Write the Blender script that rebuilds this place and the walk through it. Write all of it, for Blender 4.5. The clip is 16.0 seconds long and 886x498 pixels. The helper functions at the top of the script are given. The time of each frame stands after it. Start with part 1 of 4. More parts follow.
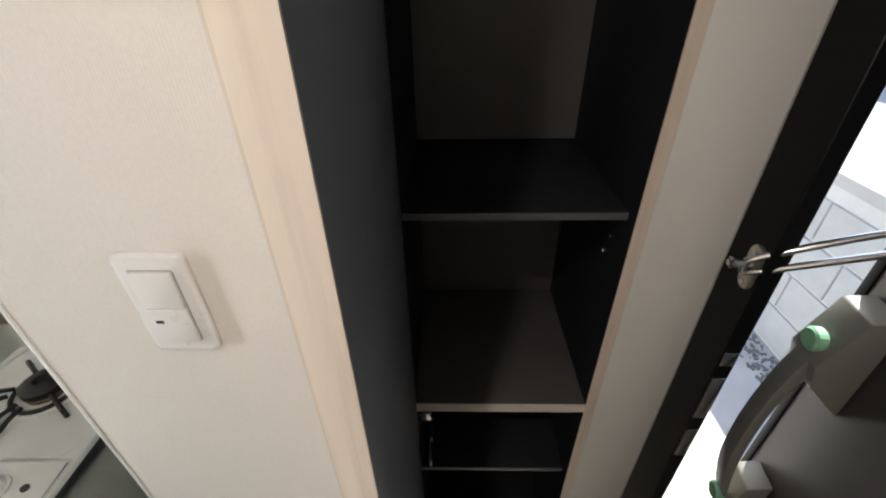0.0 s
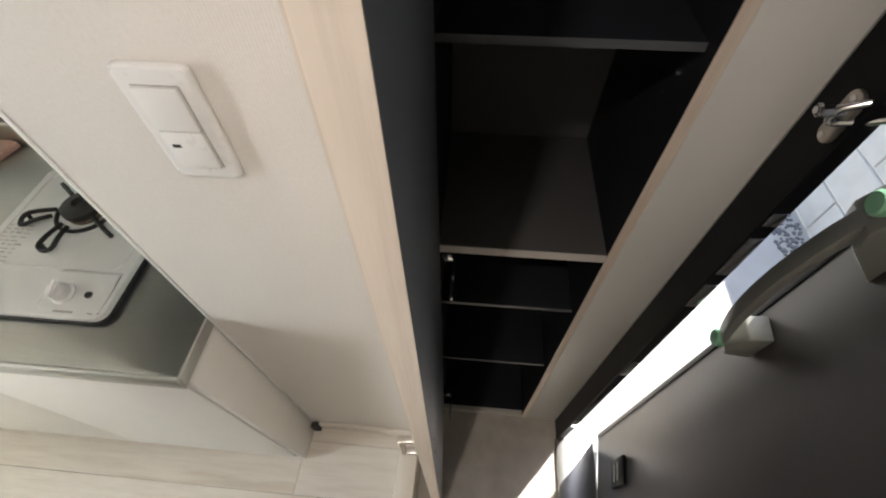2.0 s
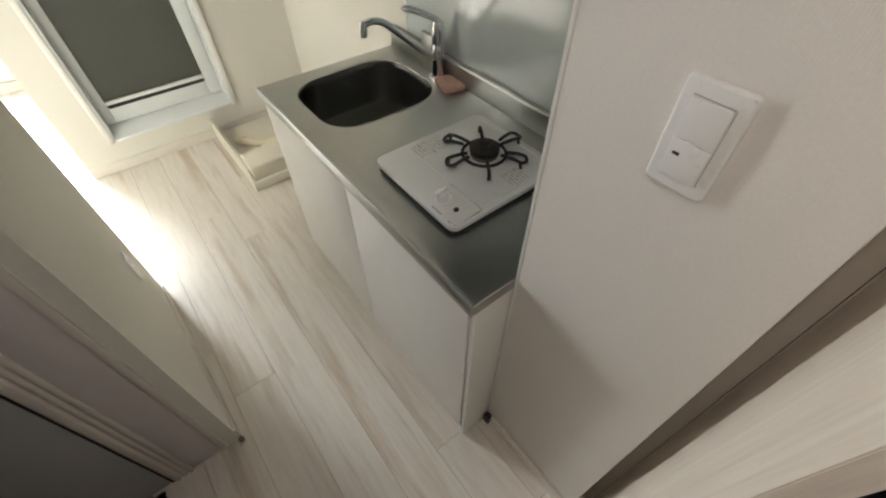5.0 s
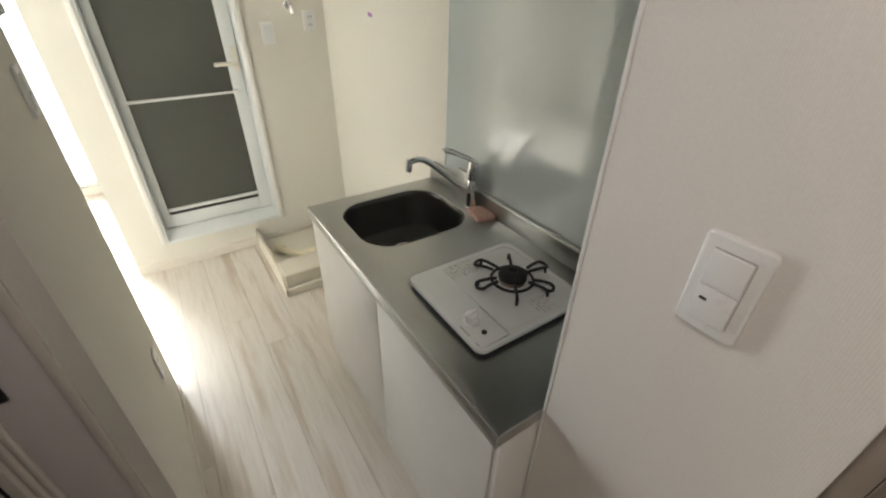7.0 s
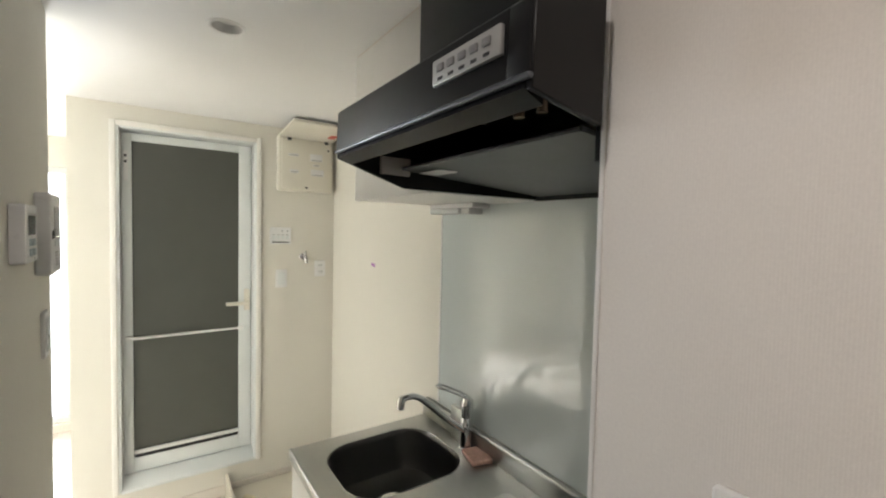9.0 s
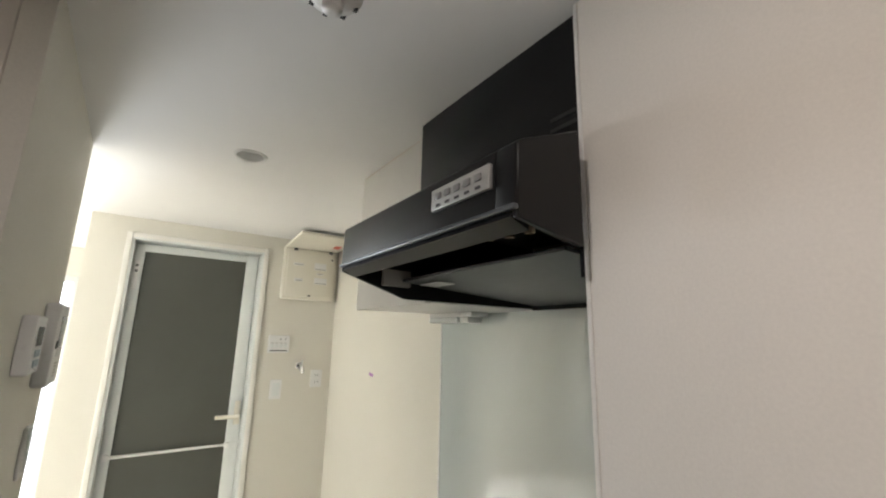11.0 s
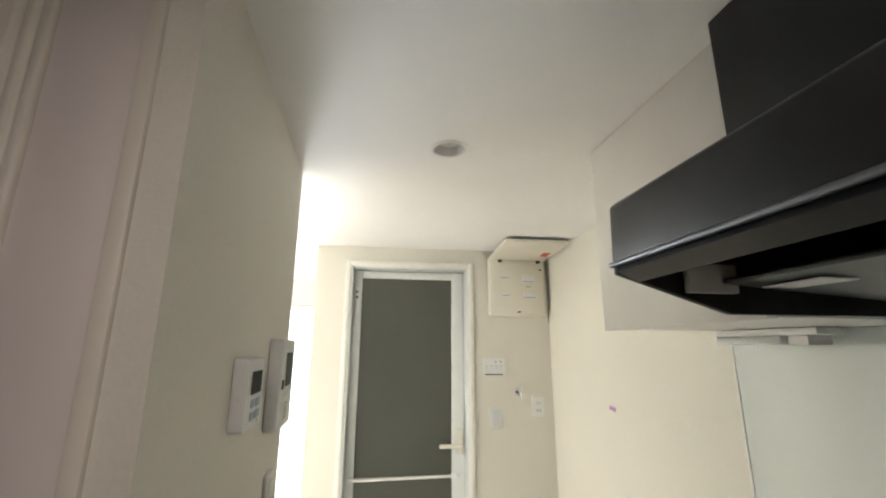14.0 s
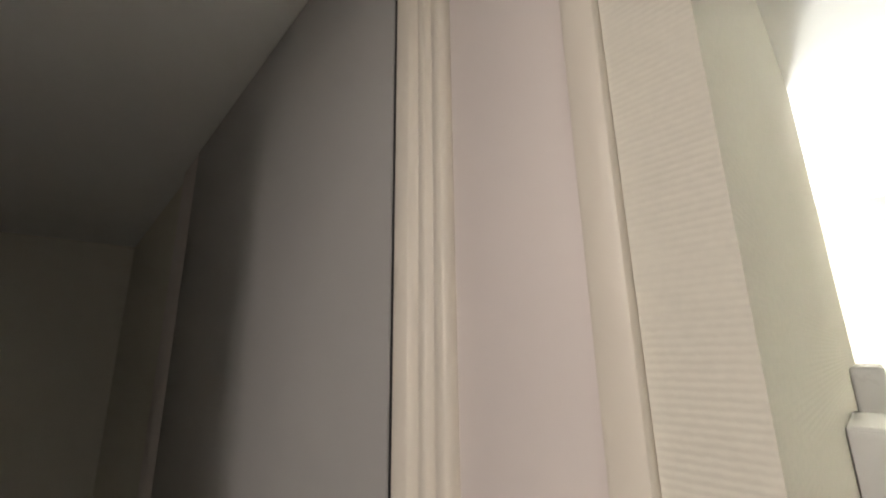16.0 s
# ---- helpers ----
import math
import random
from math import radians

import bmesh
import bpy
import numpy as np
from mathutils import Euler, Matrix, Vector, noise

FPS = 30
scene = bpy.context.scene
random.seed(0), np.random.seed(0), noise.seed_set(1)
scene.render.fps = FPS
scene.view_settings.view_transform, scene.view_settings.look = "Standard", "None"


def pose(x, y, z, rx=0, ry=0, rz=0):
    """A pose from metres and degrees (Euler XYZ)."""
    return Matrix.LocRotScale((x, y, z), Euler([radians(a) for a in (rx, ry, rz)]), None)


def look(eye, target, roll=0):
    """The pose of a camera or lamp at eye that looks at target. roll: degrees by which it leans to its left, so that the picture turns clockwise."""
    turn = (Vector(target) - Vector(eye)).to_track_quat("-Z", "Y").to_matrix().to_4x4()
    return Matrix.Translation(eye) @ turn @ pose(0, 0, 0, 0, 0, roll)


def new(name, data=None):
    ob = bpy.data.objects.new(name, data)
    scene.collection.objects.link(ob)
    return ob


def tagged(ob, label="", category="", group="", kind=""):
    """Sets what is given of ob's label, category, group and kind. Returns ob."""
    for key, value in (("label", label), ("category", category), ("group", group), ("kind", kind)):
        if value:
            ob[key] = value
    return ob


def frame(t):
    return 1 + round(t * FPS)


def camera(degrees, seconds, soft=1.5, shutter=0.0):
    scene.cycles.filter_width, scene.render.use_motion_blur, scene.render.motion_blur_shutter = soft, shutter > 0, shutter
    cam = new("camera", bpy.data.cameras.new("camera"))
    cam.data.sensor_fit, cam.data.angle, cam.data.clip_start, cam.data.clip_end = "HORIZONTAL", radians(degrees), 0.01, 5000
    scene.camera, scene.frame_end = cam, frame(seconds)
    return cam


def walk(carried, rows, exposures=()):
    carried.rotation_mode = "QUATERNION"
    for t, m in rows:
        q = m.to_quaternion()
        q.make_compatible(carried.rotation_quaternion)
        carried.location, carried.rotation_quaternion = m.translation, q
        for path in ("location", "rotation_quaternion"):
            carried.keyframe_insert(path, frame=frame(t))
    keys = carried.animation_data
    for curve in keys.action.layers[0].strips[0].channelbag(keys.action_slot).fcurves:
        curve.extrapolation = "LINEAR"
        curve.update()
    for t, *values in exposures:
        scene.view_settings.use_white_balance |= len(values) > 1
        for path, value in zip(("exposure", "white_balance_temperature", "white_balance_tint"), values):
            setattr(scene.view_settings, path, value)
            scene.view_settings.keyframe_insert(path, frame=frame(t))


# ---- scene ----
cam = camera(93.2, 16.0, 2.1)
PATH = [
    (0, (0.487, -0.331, 1.529), (0.437, 1.334, 0.422), -1.1),
    (0.5, (0.48, -0.326, 1.518), (0.438, 1.149, 0.168), -1.1),
    (1, (0.48, -0.319, 1.509), (0.436, 0.996, 0.003), -1.1),
    (1.5, (0.478, -0.32, 1.502), (0.413, 0.91, -0.075), -0.9),
    (2, (0.472, -0.314, 1.499), (0.353, 0.856, -0.119), -0.9),
    (2.5, (0.45, -0.322, 1.497), (0.204, 0.832, -0.118), -1.6),
    (3, (0.407, -0.336, 1.495), (-0.01, 0.792, -0.103), -1.6),
    (3.5, (0.36, -0.356, 1.492), (-0.248, 0.71, -0.087), -0.9),
    (4, (0.325, -0.39, 1.501), (-0.449, 0.591, -0.061), -0.0),
    (4.2, (0.327, -0.404, 1.501), (-0.522, 0.531, -0.05), -0.3),
    (6.3, (0.32, -0.477, 1.52), (-0.926, 0.363, 0.201), 1.4),
    (6.5, (0.321, -0.477, 1.524), (-0.967, 0.391, 0.264), 1.3),
    (7, (0.327, -0.481, 1.535), (-1.062, 0.461, 0.447), 1.4),
    (7.5, (0.333, -0.485, 1.546), (-1.159, 0.533, 0.687), 1.2),
    (8, (0.338, -0.489, 1.552), (-1.233, 0.585, 0.939), 1.4),
    (8.5, (0.344, -0.492, 1.56), (-1.28, 0.622, 1.212), 1.3),
    (9, (0.352, -0.498, 1.572), (-1.298, 0.629, 1.487), 1.3),
    (9.5, (0.364, -0.505, 1.576), (-1.283, 0.618, 1.741), 1.5),
    (10, (0.375, -0.511, 1.584), (-1.253, 0.602, 1.918), 1.3),
    (10.2, (0.38, -0.515, 1.58), (-1.235, 0.593, 1.982), 1.5),
    (12.5, (0.387, -0.516, 1.582), (-1.264, 0.534, 1.995), 0.9),
    (13, (0.307, -0.496, 1.583), (-1.447, 0.362, 2.016), 0.9),
    (13.5, (0.123, -0.463, 1.594), (-1.726, 0.149, 2.049), 1.1),
    (14, (-0.004, -0.493, 1.625), (-1.931, -0.215, 2.083), 0.2),
    (14.5, (-0.08, -0.522, 1.624), (-2.021, -0.644, 2.09), 0.3),
    (15, (-0.185, -0.551, 1.644), (-2.053, -1.101, 2.1), -0.2),
    (15.5, (-0.244, -0.606, 1.651), (-1.921, -1.594, 2.111), -0.8),
    (16, (-0.283, -0.679, 1.665), (-1.593, -2.108, 2.157), -0.9),
]
walk(cam, [(t, look(eye, target, roll)) for t, eye, target, roll in PATH], [(0.0, 0.95, 6550, 11), (2.5, 0.95, 6550, 11), (4.0, 0.4, 6600, 11), (7.0, 0.22, 6600, 12), (10.0, 0.25, 6550, 12), (12.5, 0.3, 6550, 12), (14.0, 0.4, 6650, 12), (15.0, 0.5, 6650, 12), (15.5, 0.8, 6650, 11), (16.0, 1.35, 6700, 10)])

# ---- world, sun, window light ----
world = bpy.data.worlds.new("sky")
scene.world = world
world.use_nodes = True
wn = world.node_tree.nodes
sky = wn.new("ShaderNodeTexSky")
sky.sky_type, sky.sun_disc = "NISHITA", False
sky.sun_elevation, sky.sun_rotation = radians(52), radians(40)
world.node_tree.links.new(sky.outputs["Color"], wn["Background"].inputs["Color"])
wn["Background"].inputs["Strength"].default_value = 0.15

sun_data = bpy.data.lights.new("sun", "SUN")
sun_data.energy, sun_data.angle, sun_data.color = 5.0, radians(0.5), (1.0, 0.95, 0.88)
sun = new("sun", sun_data)
sun.matrix_world = look((0, 0, 0), (-math.sin(radians(40)) * math.cos(radians(52)), -math.cos(radians(40)) * math.cos(radians(52)), -math.sin(radians(52))))

win_data = bpy.data.lights.new("window_daylight", "AREA")
win_data.shape, win_data.size, win_data.size_y = "RECTANGLE", 0.62, 1.70
win_data.energy, win_data.color = 110.0, (0.87, 0.945, 1.0)
win_data.spread = radians(130)
win_light = new("window_daylight", win_data)
win_light.matrix_world = look((-3.72, -1.40, 1.03), (-1.6, -2.6, 0.55))

# unseen lamp, added over the entrance to light the casing and cabinet
hall_data = bpy.data.lights.new("assumed_entrance_lamp", "AREA")
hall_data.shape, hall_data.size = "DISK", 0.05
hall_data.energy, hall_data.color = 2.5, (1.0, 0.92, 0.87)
hall_light = new("assumed_entrance_lamp", hall_data)
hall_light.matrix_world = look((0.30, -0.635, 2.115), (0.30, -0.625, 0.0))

# ---- materials ----
def shader(name, colour, rough=0.5, metal=0.0):
    m = bpy.data.materials.new(name)
    m.use_nodes = True
    b = m.node_tree.nodes["Principled BSDF"]
    b.inputs["Base Color"].default_value = (*colour, 1)
    b.inputs["Roughness"].default_value, b.inputs["Metallic"].default_value = rough, metal
    return m, m.node_tree, b


def link(tree, a, b):
    tree.links.new(a, b)


def mapped(tree, scale=(1, 1, 1), coords="Object"):
    co = tree.nodes.new("ShaderNodeTexCoord")
    mp = tree.nodes.new("ShaderNodeMapping")
    mp.inputs["Scale"].default_value = scale
    link(tree, co.outputs[coords], mp.inputs["Vector"])
    return mp.outputs["Vector"]


def noisy(tree, vec, scale, detail=4.0, rough=0.55):
    n = tree.nodes.new("ShaderNodeTexNoise")
    n.inputs["Scale"].default_value, n.inputs["Detail"].default_value, n.inputs["Roughness"].default_value = scale, detail, rough
    link(tree, vec, n.inputs["Vector"])
    return n.outputs["Fac"]


def ramp(tree, fac, stops):
    r = tree.nodes.new("ShaderNodeValToRGB")
    e = r.color_ramp.elements
    while len(e) < len(stops):
        e.new(0.5)
    for s, (at, col) in zip(e, stops):
        s.position, s.color = at, (*col, 1)
    link(tree, fac, r.inputs["Fac"])
    return r.outputs["Color"]


def mixed(tree, a, b, fac, mode="MULTIPLY"):
    n = tree.nodes.new("ShaderNodeMix")
    n.data_type, n.blend_type = "RGBA", mode
    n.inputs["Factor"].default_value = fac
    link(tree, a, n.inputs["A"])
    link(tree, b, n.inputs["B"])
    return n.outputs["Result"]


def bump(tree, bsdf, height, strength, dist):
    n = tree.nodes.new("ShaderNodeBump")
    n.inputs["Strength"].default_value, n.inputs["Distance"].default_value = strength, dist
    link(tree, height, n.inputs["Height"])
    link(tree, n.outputs["Normal"], bsdf.inputs["Normal"])


def scaled(c, k):
    return tuple(v * k for v in c)


def plain(name, colour, rough=0.5, metal=0.0, vary=0.06, scale=6.0, grain=0.0, grain_scale=400.0, wear=0.02):
    """A painted, moulded or metal surface with faint large and fine variation."""
    m, t, b = shader(name, colour, rough, metal)
    v = mapped(t)
    big = ramp(t, noisy(t, v, scale, 3), [(0.3, scaled(colour, 1 - vary)), (0.7, scaled(colour, 1 + vary * 0.5))])
    link(t, big, b.inputs["Base Color"])
    fine = noisy(t, v, 45.0, 3)
    mr = t.nodes.new("ShaderNodeMapRange")
    mr.inputs["To Min"].default_value, mr.inputs["To Max"].default_value = max(0.02, rough - wear), min(1, rough + wear)
    link(t, fine, mr.inputs["Value"])
    link(t, mr.outputs["Result"], b.inputs["Roughness"])
    if grain:
        bump(t, b, noisy(t, v, grain_scale, 2), grain, 0.001)
    return m


def wallpaper(name, colour, across="Z"):
    """White vinyl wallpaper with a fine woven rib."""
    m, t, b = shader(name, colour, 0.78)
    v = mapped(t)
    big = ramp(t, noisy(t, v, 1.7, 4), [(0.3, scaled(colour, 0.96)), (0.75, colour)])
    fine = ramp(t, noisy(t, v, 230, 2), [(0.3, (0.95, 0.95, 0.95)), (0.7, (1, 1, 1))])
    link(t, mixed(t, big, fine, 1.0), b.inputs["Base Color"])
    w = t.nodes.new("ShaderNodeTexWave")
    w.wave_type, w.bands_direction = "BANDS", across
    w.inputs["Scale"].default_value, w.inputs["Distortion"].default_value, w.inputs["Detail"].default_value, w.inputs["Detail Scale"].default_value = 95, 1.2, 2, 3.0
    link(t, v, w.inputs["Vector"])
    bump(t, b, w.outputs["Fac"], 0.10, 0.0010)
    return m


def timber(name, dark, light, axis, rough=0.5, fine=1.0, seed_random=False, contrast=(0.36, 0.66)):
    """Wood grain that runs along an axis: streaks, cathedrals and pores."""
    m, t, b = shader(name, light, rough)
    s = [26.0 * fine, 26.0 * fine, 26.0 * fine]
    s["xyz".index(axis)] = 1.3
    v = mapped(t, tuple(s))
    if seed_random:
        info = t.nodes.new("ShaderNodeObjectInfo")
        add = t.nodes.new("ShaderNodeVectorMath")
        add.operation = "MULTIPLY_ADD"
        comb = t.nodes.new("ShaderNodeCombineXYZ")
        for k in "XYZ":
            link(t, info.outputs["Random"], comb.inputs[k])
        add.inputs[1].default_value = (57, 83, 31)
        link(t, comb.outputs["Vector"], add.inputs[0])
        link(t, v, add.inputs[2])
        v = add.outputs["Vector"]
    streak = ramp(t, noisy(t, v, 0.55, 5, 0.6), [(contrast[0], dark), (contrast[1], light)])
    pore = ramp(t, noisy(t, v, 3.2, 4, 0.7), [(0.32, (0.86, 0.84, 0.82)), (0.55, (1, 1, 1))])
    col = mixed(t, streak, pore, 0.8)
    if seed_random:
        tint = ramp(t, info.outputs["Random"], [(0.0, (0.95, 0.94, 0.92)), (1.0, (1.0, 1.0, 1.0))])
        col = mixed(t, col, tint, 1.0)
    link(t, col, b.inputs["Base Color"])
    bump(t, b, noisy(t, v, 3.2, 4, 0.7), 0.08, 0.0006)
    return m


def brushed(name, colour, rough, axis):
    m, t, b = shader(name, colour, rough, 1.0)
    s = [420.0, 420.0, 420.0]
    s["xyz".index(axis)] = 4.0
    v = mapped(t, tuple(s))
    n = noisy(t, v, 1.0, 3)
    smear = noisy(t, mapped(t), 7.0, 4)
    mr = t.nodes.new("ShaderNodeMapRange")
    mr.inputs["To Min"].default_value, mr.inputs["To Max"].default_value = rough - 0.008, rough + 0.012
    link(t, smear, mr.inputs["Value"])
    link(t, mr.outputs["Result"], b.inputs["Roughness"])
    broad = ramp(t, smear, [(0.3, scaled(colour, 0.97)), (0.7, colour)])
    lines = ramp(t, n, [(0.3, (0.94, 0.94, 0.94)), (0.7, (1, 1, 1))])
    link(t, mixed(t, broad, lines, 1.0), b.inputs["Base Color"])
    return m


def glow(name, colour, strength):
    m = bpy.data.materials.new(name)
    m.use_nodes = True
    t = m.node_tree
    t.nodes.clear()
    e = t.nodes.new("ShaderNodeEmission")
    e.inputs["Color"].default_value, e.inputs["Strength"].default_value = (*colour, 1), strength
    o = t.nodes.new("ShaderNodeOutputMaterial")
    link(t, e.outputs[0], o.inputs["Surface"])
    return m


PAPER = wallpaper("white_wallpaper", (0.80, 0.765, 0.68))
PAPER_UP = wallpaper("upright_ribbed_wallpaper", (0.80, 0.76, 0.71), "X")
CEIL = plain("white_ceiling_paper", (0.87, 0.86, 0.845), 0.85, vary=0.03, scale=2.0, grain=0.25, grain_scale=260)
PLANK = timber("whitewashed_oak", (0.56, 0.46, 0.355), (0.75, 0.695, 0.62), "x", 0.36, 0.62, True, (0.33, 0.47))
JOINT = plain("floor_joint", (0.30, 0.25, 0.20), 0.8)
MAPLE = timber("pale_maple_edge", (0.77, 0.62, 0.50), (0.87, 0.77, 0.66), "z", 0.45, 1.4)
OAKFACE = timber("beige_oak_foil", (0.70, 0.61, 0.51), (0.76, 0.685, 0.59), "z", 0.45, 1.2)
DARKFOIL = plain("blue_black_melamine", (0.017, 0.018, 0.022), 0.55, vary=0.12, grain=0.1)
GREYFOIL = plain("slate_grey_melamine", (0.25, 0.275, 0.31), 0.40, vary=0.08, grain=0.1)
# grey that paints the highlight along the dark shelves' front edges
EDGELIGHT = plain("shelf_edge_highlight", (0.11, 0.115, 0.12), 0.35)
BACKFOIL = plain("charcoal_back_board", (0.085, 0.080, 0.078), 0.5, vary=0.1)
BEIGE = plain("beige_foil", (0.62, 0.55, 0.47), 0.5, vary=0.05)
TRIM = plain("ivory_trim", (0.76, 0.70, 0.62), 0.45, vary=0.04)
WHITE = plain("white_plastic", (0.82, 0.81, 0.79), 0.28, vary=0.02)
IVORY = plain("ivory_plastic", (0.80, 0.76, 0.66), 0.35, vary=0.03)
CASEWHITE = plain("warm_white_casing", (0.84, 0.815, 0.76), 0.4, vary=0.02)
GREYWHITE = plain("white_aluminium", (0.76, 0.78, 0.76), 0.38, vary=0.03)
LACQUER = plain("white_cabinet_face", (0.80, 0.78, 0.74), 0.32, vary=0.03)
# opaque grey: the unlit bathroom behind the frosted panes is in the colour
FROST = plain("frosted_pane_dark_behind", (0.092, 0.094, 0.080), 0.36, vary=0.1, scale=3, grain=0.3, grain_scale=300)
SPLASH = plain("pale_green_panel", (0.63, 0.68, 0.665), 0.10, vary=0.015, scale=1.5, wear=0.0)
STEEL = brushed("brushed_steel", (0.47, 0.475, 0.46), 0.30, "x")
# worktop steel darkened: the bowl's shade is put into the colour
SHADESTEEL = brushed("shaded_sink_steel", (0.15, 0.147, 0.14), 0.32, "x")
CHROME = plain("chrome", (0.74, 0.75, 0.76), 0.10, 1.0, vary=0.05)
NICKEL = plain("satin_nickel", (0.62, 0.58, 0.53), 0.32, 1.0, vary=0.08)
HOOD = plain("black_enamel", (0.0045, 0.0045, 0.005), 0.42, vary=0.10, scale=2.0, wear=0.015)
HOODTRIM = plain("bright_hood_trim", (0.14, 0.15, 0.165), 0.4, 0.8, vary=0.06)
HOODIN = plain("hood_inside", (0.012, 0.012, 0.012), 0.55, vary=0.2)
FILTER = plain("grey_filter_plate", (0.075, 0.08, 0.082), 0.4, 0.5, vary=0.08)
ENAMEL = plain("white_enamel", (0.74, 0.74, 0.72), 0.16, vary=0.06)
IRON = plain("black_iron", (0.02, 0.019, 0.018), 0.55, vary=0.3, scale=60, grain=0.4)
BURNT = plain("burner_brass", (0.20, 0.15, 0.10), 0.5, 0.5, vary=0.3, scale=50)
# real rubber and black parts, and black fill where gaps are only shaded
RUBBER_SHADE = plain("black_rubber_and_gap_shade", (0.02, 0.02, 0.02), 0.7)
BLUEGREY = plain("blue_grey_key", (0.45, 0.52, 0.56), 0.4)
BUTTON = plain("mid_grey_button", (0.20, 0.20, 0.20), 0.4, 0.2)
STAIN = plain("brown_grey_print", (0.50, 0.44, 0.37), 0.5)
DARK = plain("dark_mark", (0.03, 0.03, 0.03), 0.6)
PANELGREY = plain("grey_switch_plate", (0.36, 0.36, 0.35), 0.42, 0.3)
GREYMARK = plain("grey_print", (0.42, 0.40, 0.37), 0.6)
REDMARK = plain("red_print", (0.62, 0.12, 0.08), 0.6)
PURPLE = plain("purple_tape", (0.46, 0.20, 0.48), 0.6)
SCREEN = plain("dark_screen", (0.025, 0.027, 0.027), 0.12)
SPONGE = plain("pink_sponge", (0.66, 0.42, 0.34), 0.95, vary=0.12, scale=90, grain=0.9, grain_scale=260)
PAN = plain("ivory_pan", (0.76, 0.70, 0.58), 0.4, vary=0.03)
HOSE = plain("cream_elbow", (0.74, 0.66, 0.46), 0.5, vary=0.05)
BLACKFRAME = plain("black_anodised", (0.006, 0.006, 0.007), 0.35, 0.0, vary=0.2)
DOORSKIN = plain("dark_brown_door_sheet", (0.038, 0.033, 0.032), 0.36, vary=0.15, scale=3, grain=0.15)
HANDLE = plain("bronze_grey_handle", (0.27, 0.27, 0.24), 0.4, 0.3, vary=0.06)
GREENGLOW = plain("pale_green_luminous", (0.30, 0.62, 0.40), 0.4)
GENKAN = plain("beige_stone_sheet", (0.68, 0.62, 0.54), 0.5, vary=0.14, scale=14, grain=0.2, grain_scale=120)
DOORGREY = plain("cool_grey_door_foil", (0.40, 0.39, 0.385), 0.5, vary=0.04)
CASING = plain("mauve_white_casing", (0.74, 0.67, 0.65), 0.5, vary=0.03)
CONCRETE = plain("pale_concrete", (0.55, 0.545, 0.53), 0.85, vary=0.08, scale=5, grain=0.5, grain_scale=90)
BLOCK = plain("white_wall_block", (0.52, 0.53, 0.53), 0.75, vary=0.08, scale=9, grain=0.4, grain_scale=120)
MORTAR = plain("mortar", (0.70, 0.70, 0.69), 0.9, vary=0.08)
GRAVEL = plain("grey_gravel", (0.22, 0.22, 0.23), 0.9, vary=0.3, scale=60)
SIDING = plain("white_siding", (0.70, 0.70, 0.69), 0.6, vary=0.04)
OUTDOOR = glow("bright_outdoors", (0.93, 0.97, 1.0), 3.0)
m_glass, t_glass, b_glass = shader("window_glass", (1, 1, 1), 0.02)
b_glass.inputs["Transmission Weight"].default_value = 1.0
GLASS = m_glass
SPLASH.node_tree.nodes["Principled BSDF"].inputs["Coat Weight"].default_value = 0.8
SPLASH.node_tree.nodes["Principled BSDF"].inputs["Coat Roughness"].default_value = 0.07

for dull, level in ((BLACKFRAME, 0.15), (HOOD, 0.3), (DARKFOIL, 0.25), (DOORSKIN, 0.55)):
    dull.node_tree.nodes["Principled BSDF"].inputs["Specular IOR Level"].default_value = level

# ---- mesh tools ----
def box(bm, x0, x1, y0, y1, z0, z1, bevel=0.0, seg=2):
    made = bmesh.ops.create_cube(bm, size=1.0)["verts"]
    for v in made:
        v.co = Vector(((x0 + x1) / 2 + v.co.x * (x1 - x0), (y0 + y1) / 2 + v.co.y * (y1 - y0), (z0 + z1) / 2 + v.co.z * (z1 - z0)))
    if bevel:
        edges = {e for v in made for e in v.link_edges}
        bmesh.ops.bevel(bm, geom=list(edges), offset=bevel, segments=seg, profile=0.5, affect="EDGES")
    return bm


def prism(bm, outline, axis, lo, hi, bevel=0.0, seg=2):
    """A solid of that outline, swept along an axis; the outline gives the other two coordinates in order."""
    def at(p, w):
        a, b = p
        return {"x": (w, a, b), "y": (a, w, b), "z": (a, b, w)}[axis]
    low = [bm.verts.new(at(p, lo)) for p in outline]
    high = [bm.verts.new(at(p, hi)) for p in outline]
    n = len(outline)
    faces = [bm.faces.new(low), bm.faces.new(high)]
    for i in range(n):
        faces.append(bm.faces.new((low[i], low[(i + 1) % n], high[(i + 1) % n], high[i])))
    bmesh.ops.recalc_face_normals(bm, faces=faces)
    if bevel:
        bmesh.ops.bevel(bm, geom=list({e for f in faces for e in f.edges}), offset=bevel, segments=seg, profile=0.5, affect="EDGES")
    return bm


def rounded(x0, x1, y0, y1, r, n=6):
    """The outline of a rectangle with round corners."""
    out = []
    for cx, cy, a in ((x1 - r, y1 - r, 0), (x0 + r, y1 - r, 90), (x0 + r, y0 + r, 180), (x1 - r, y0 + r, 270)):
        for i in range(n + 1):
            w = radians(a + 90 * i / n)
            out.append((cx + r * math.cos(w), cy + r * math.sin(w)))
    return out


def disc(bm, c, r, h, axis="z", n=24, bevel=0.0):
    pts = [(r * math.cos(2 * math.pi * i / n), r * math.sin(2 * math.pi * i / n)) for i in range(n)]
    k = "xyz".index(axis)
    rest = [c[i] for i in range(3) if i != k]
    return prism(bm, [(rest[0] + a, rest[1] + b) for a, b in pts], axis, c[k], c[k] + h, bevel, 1)


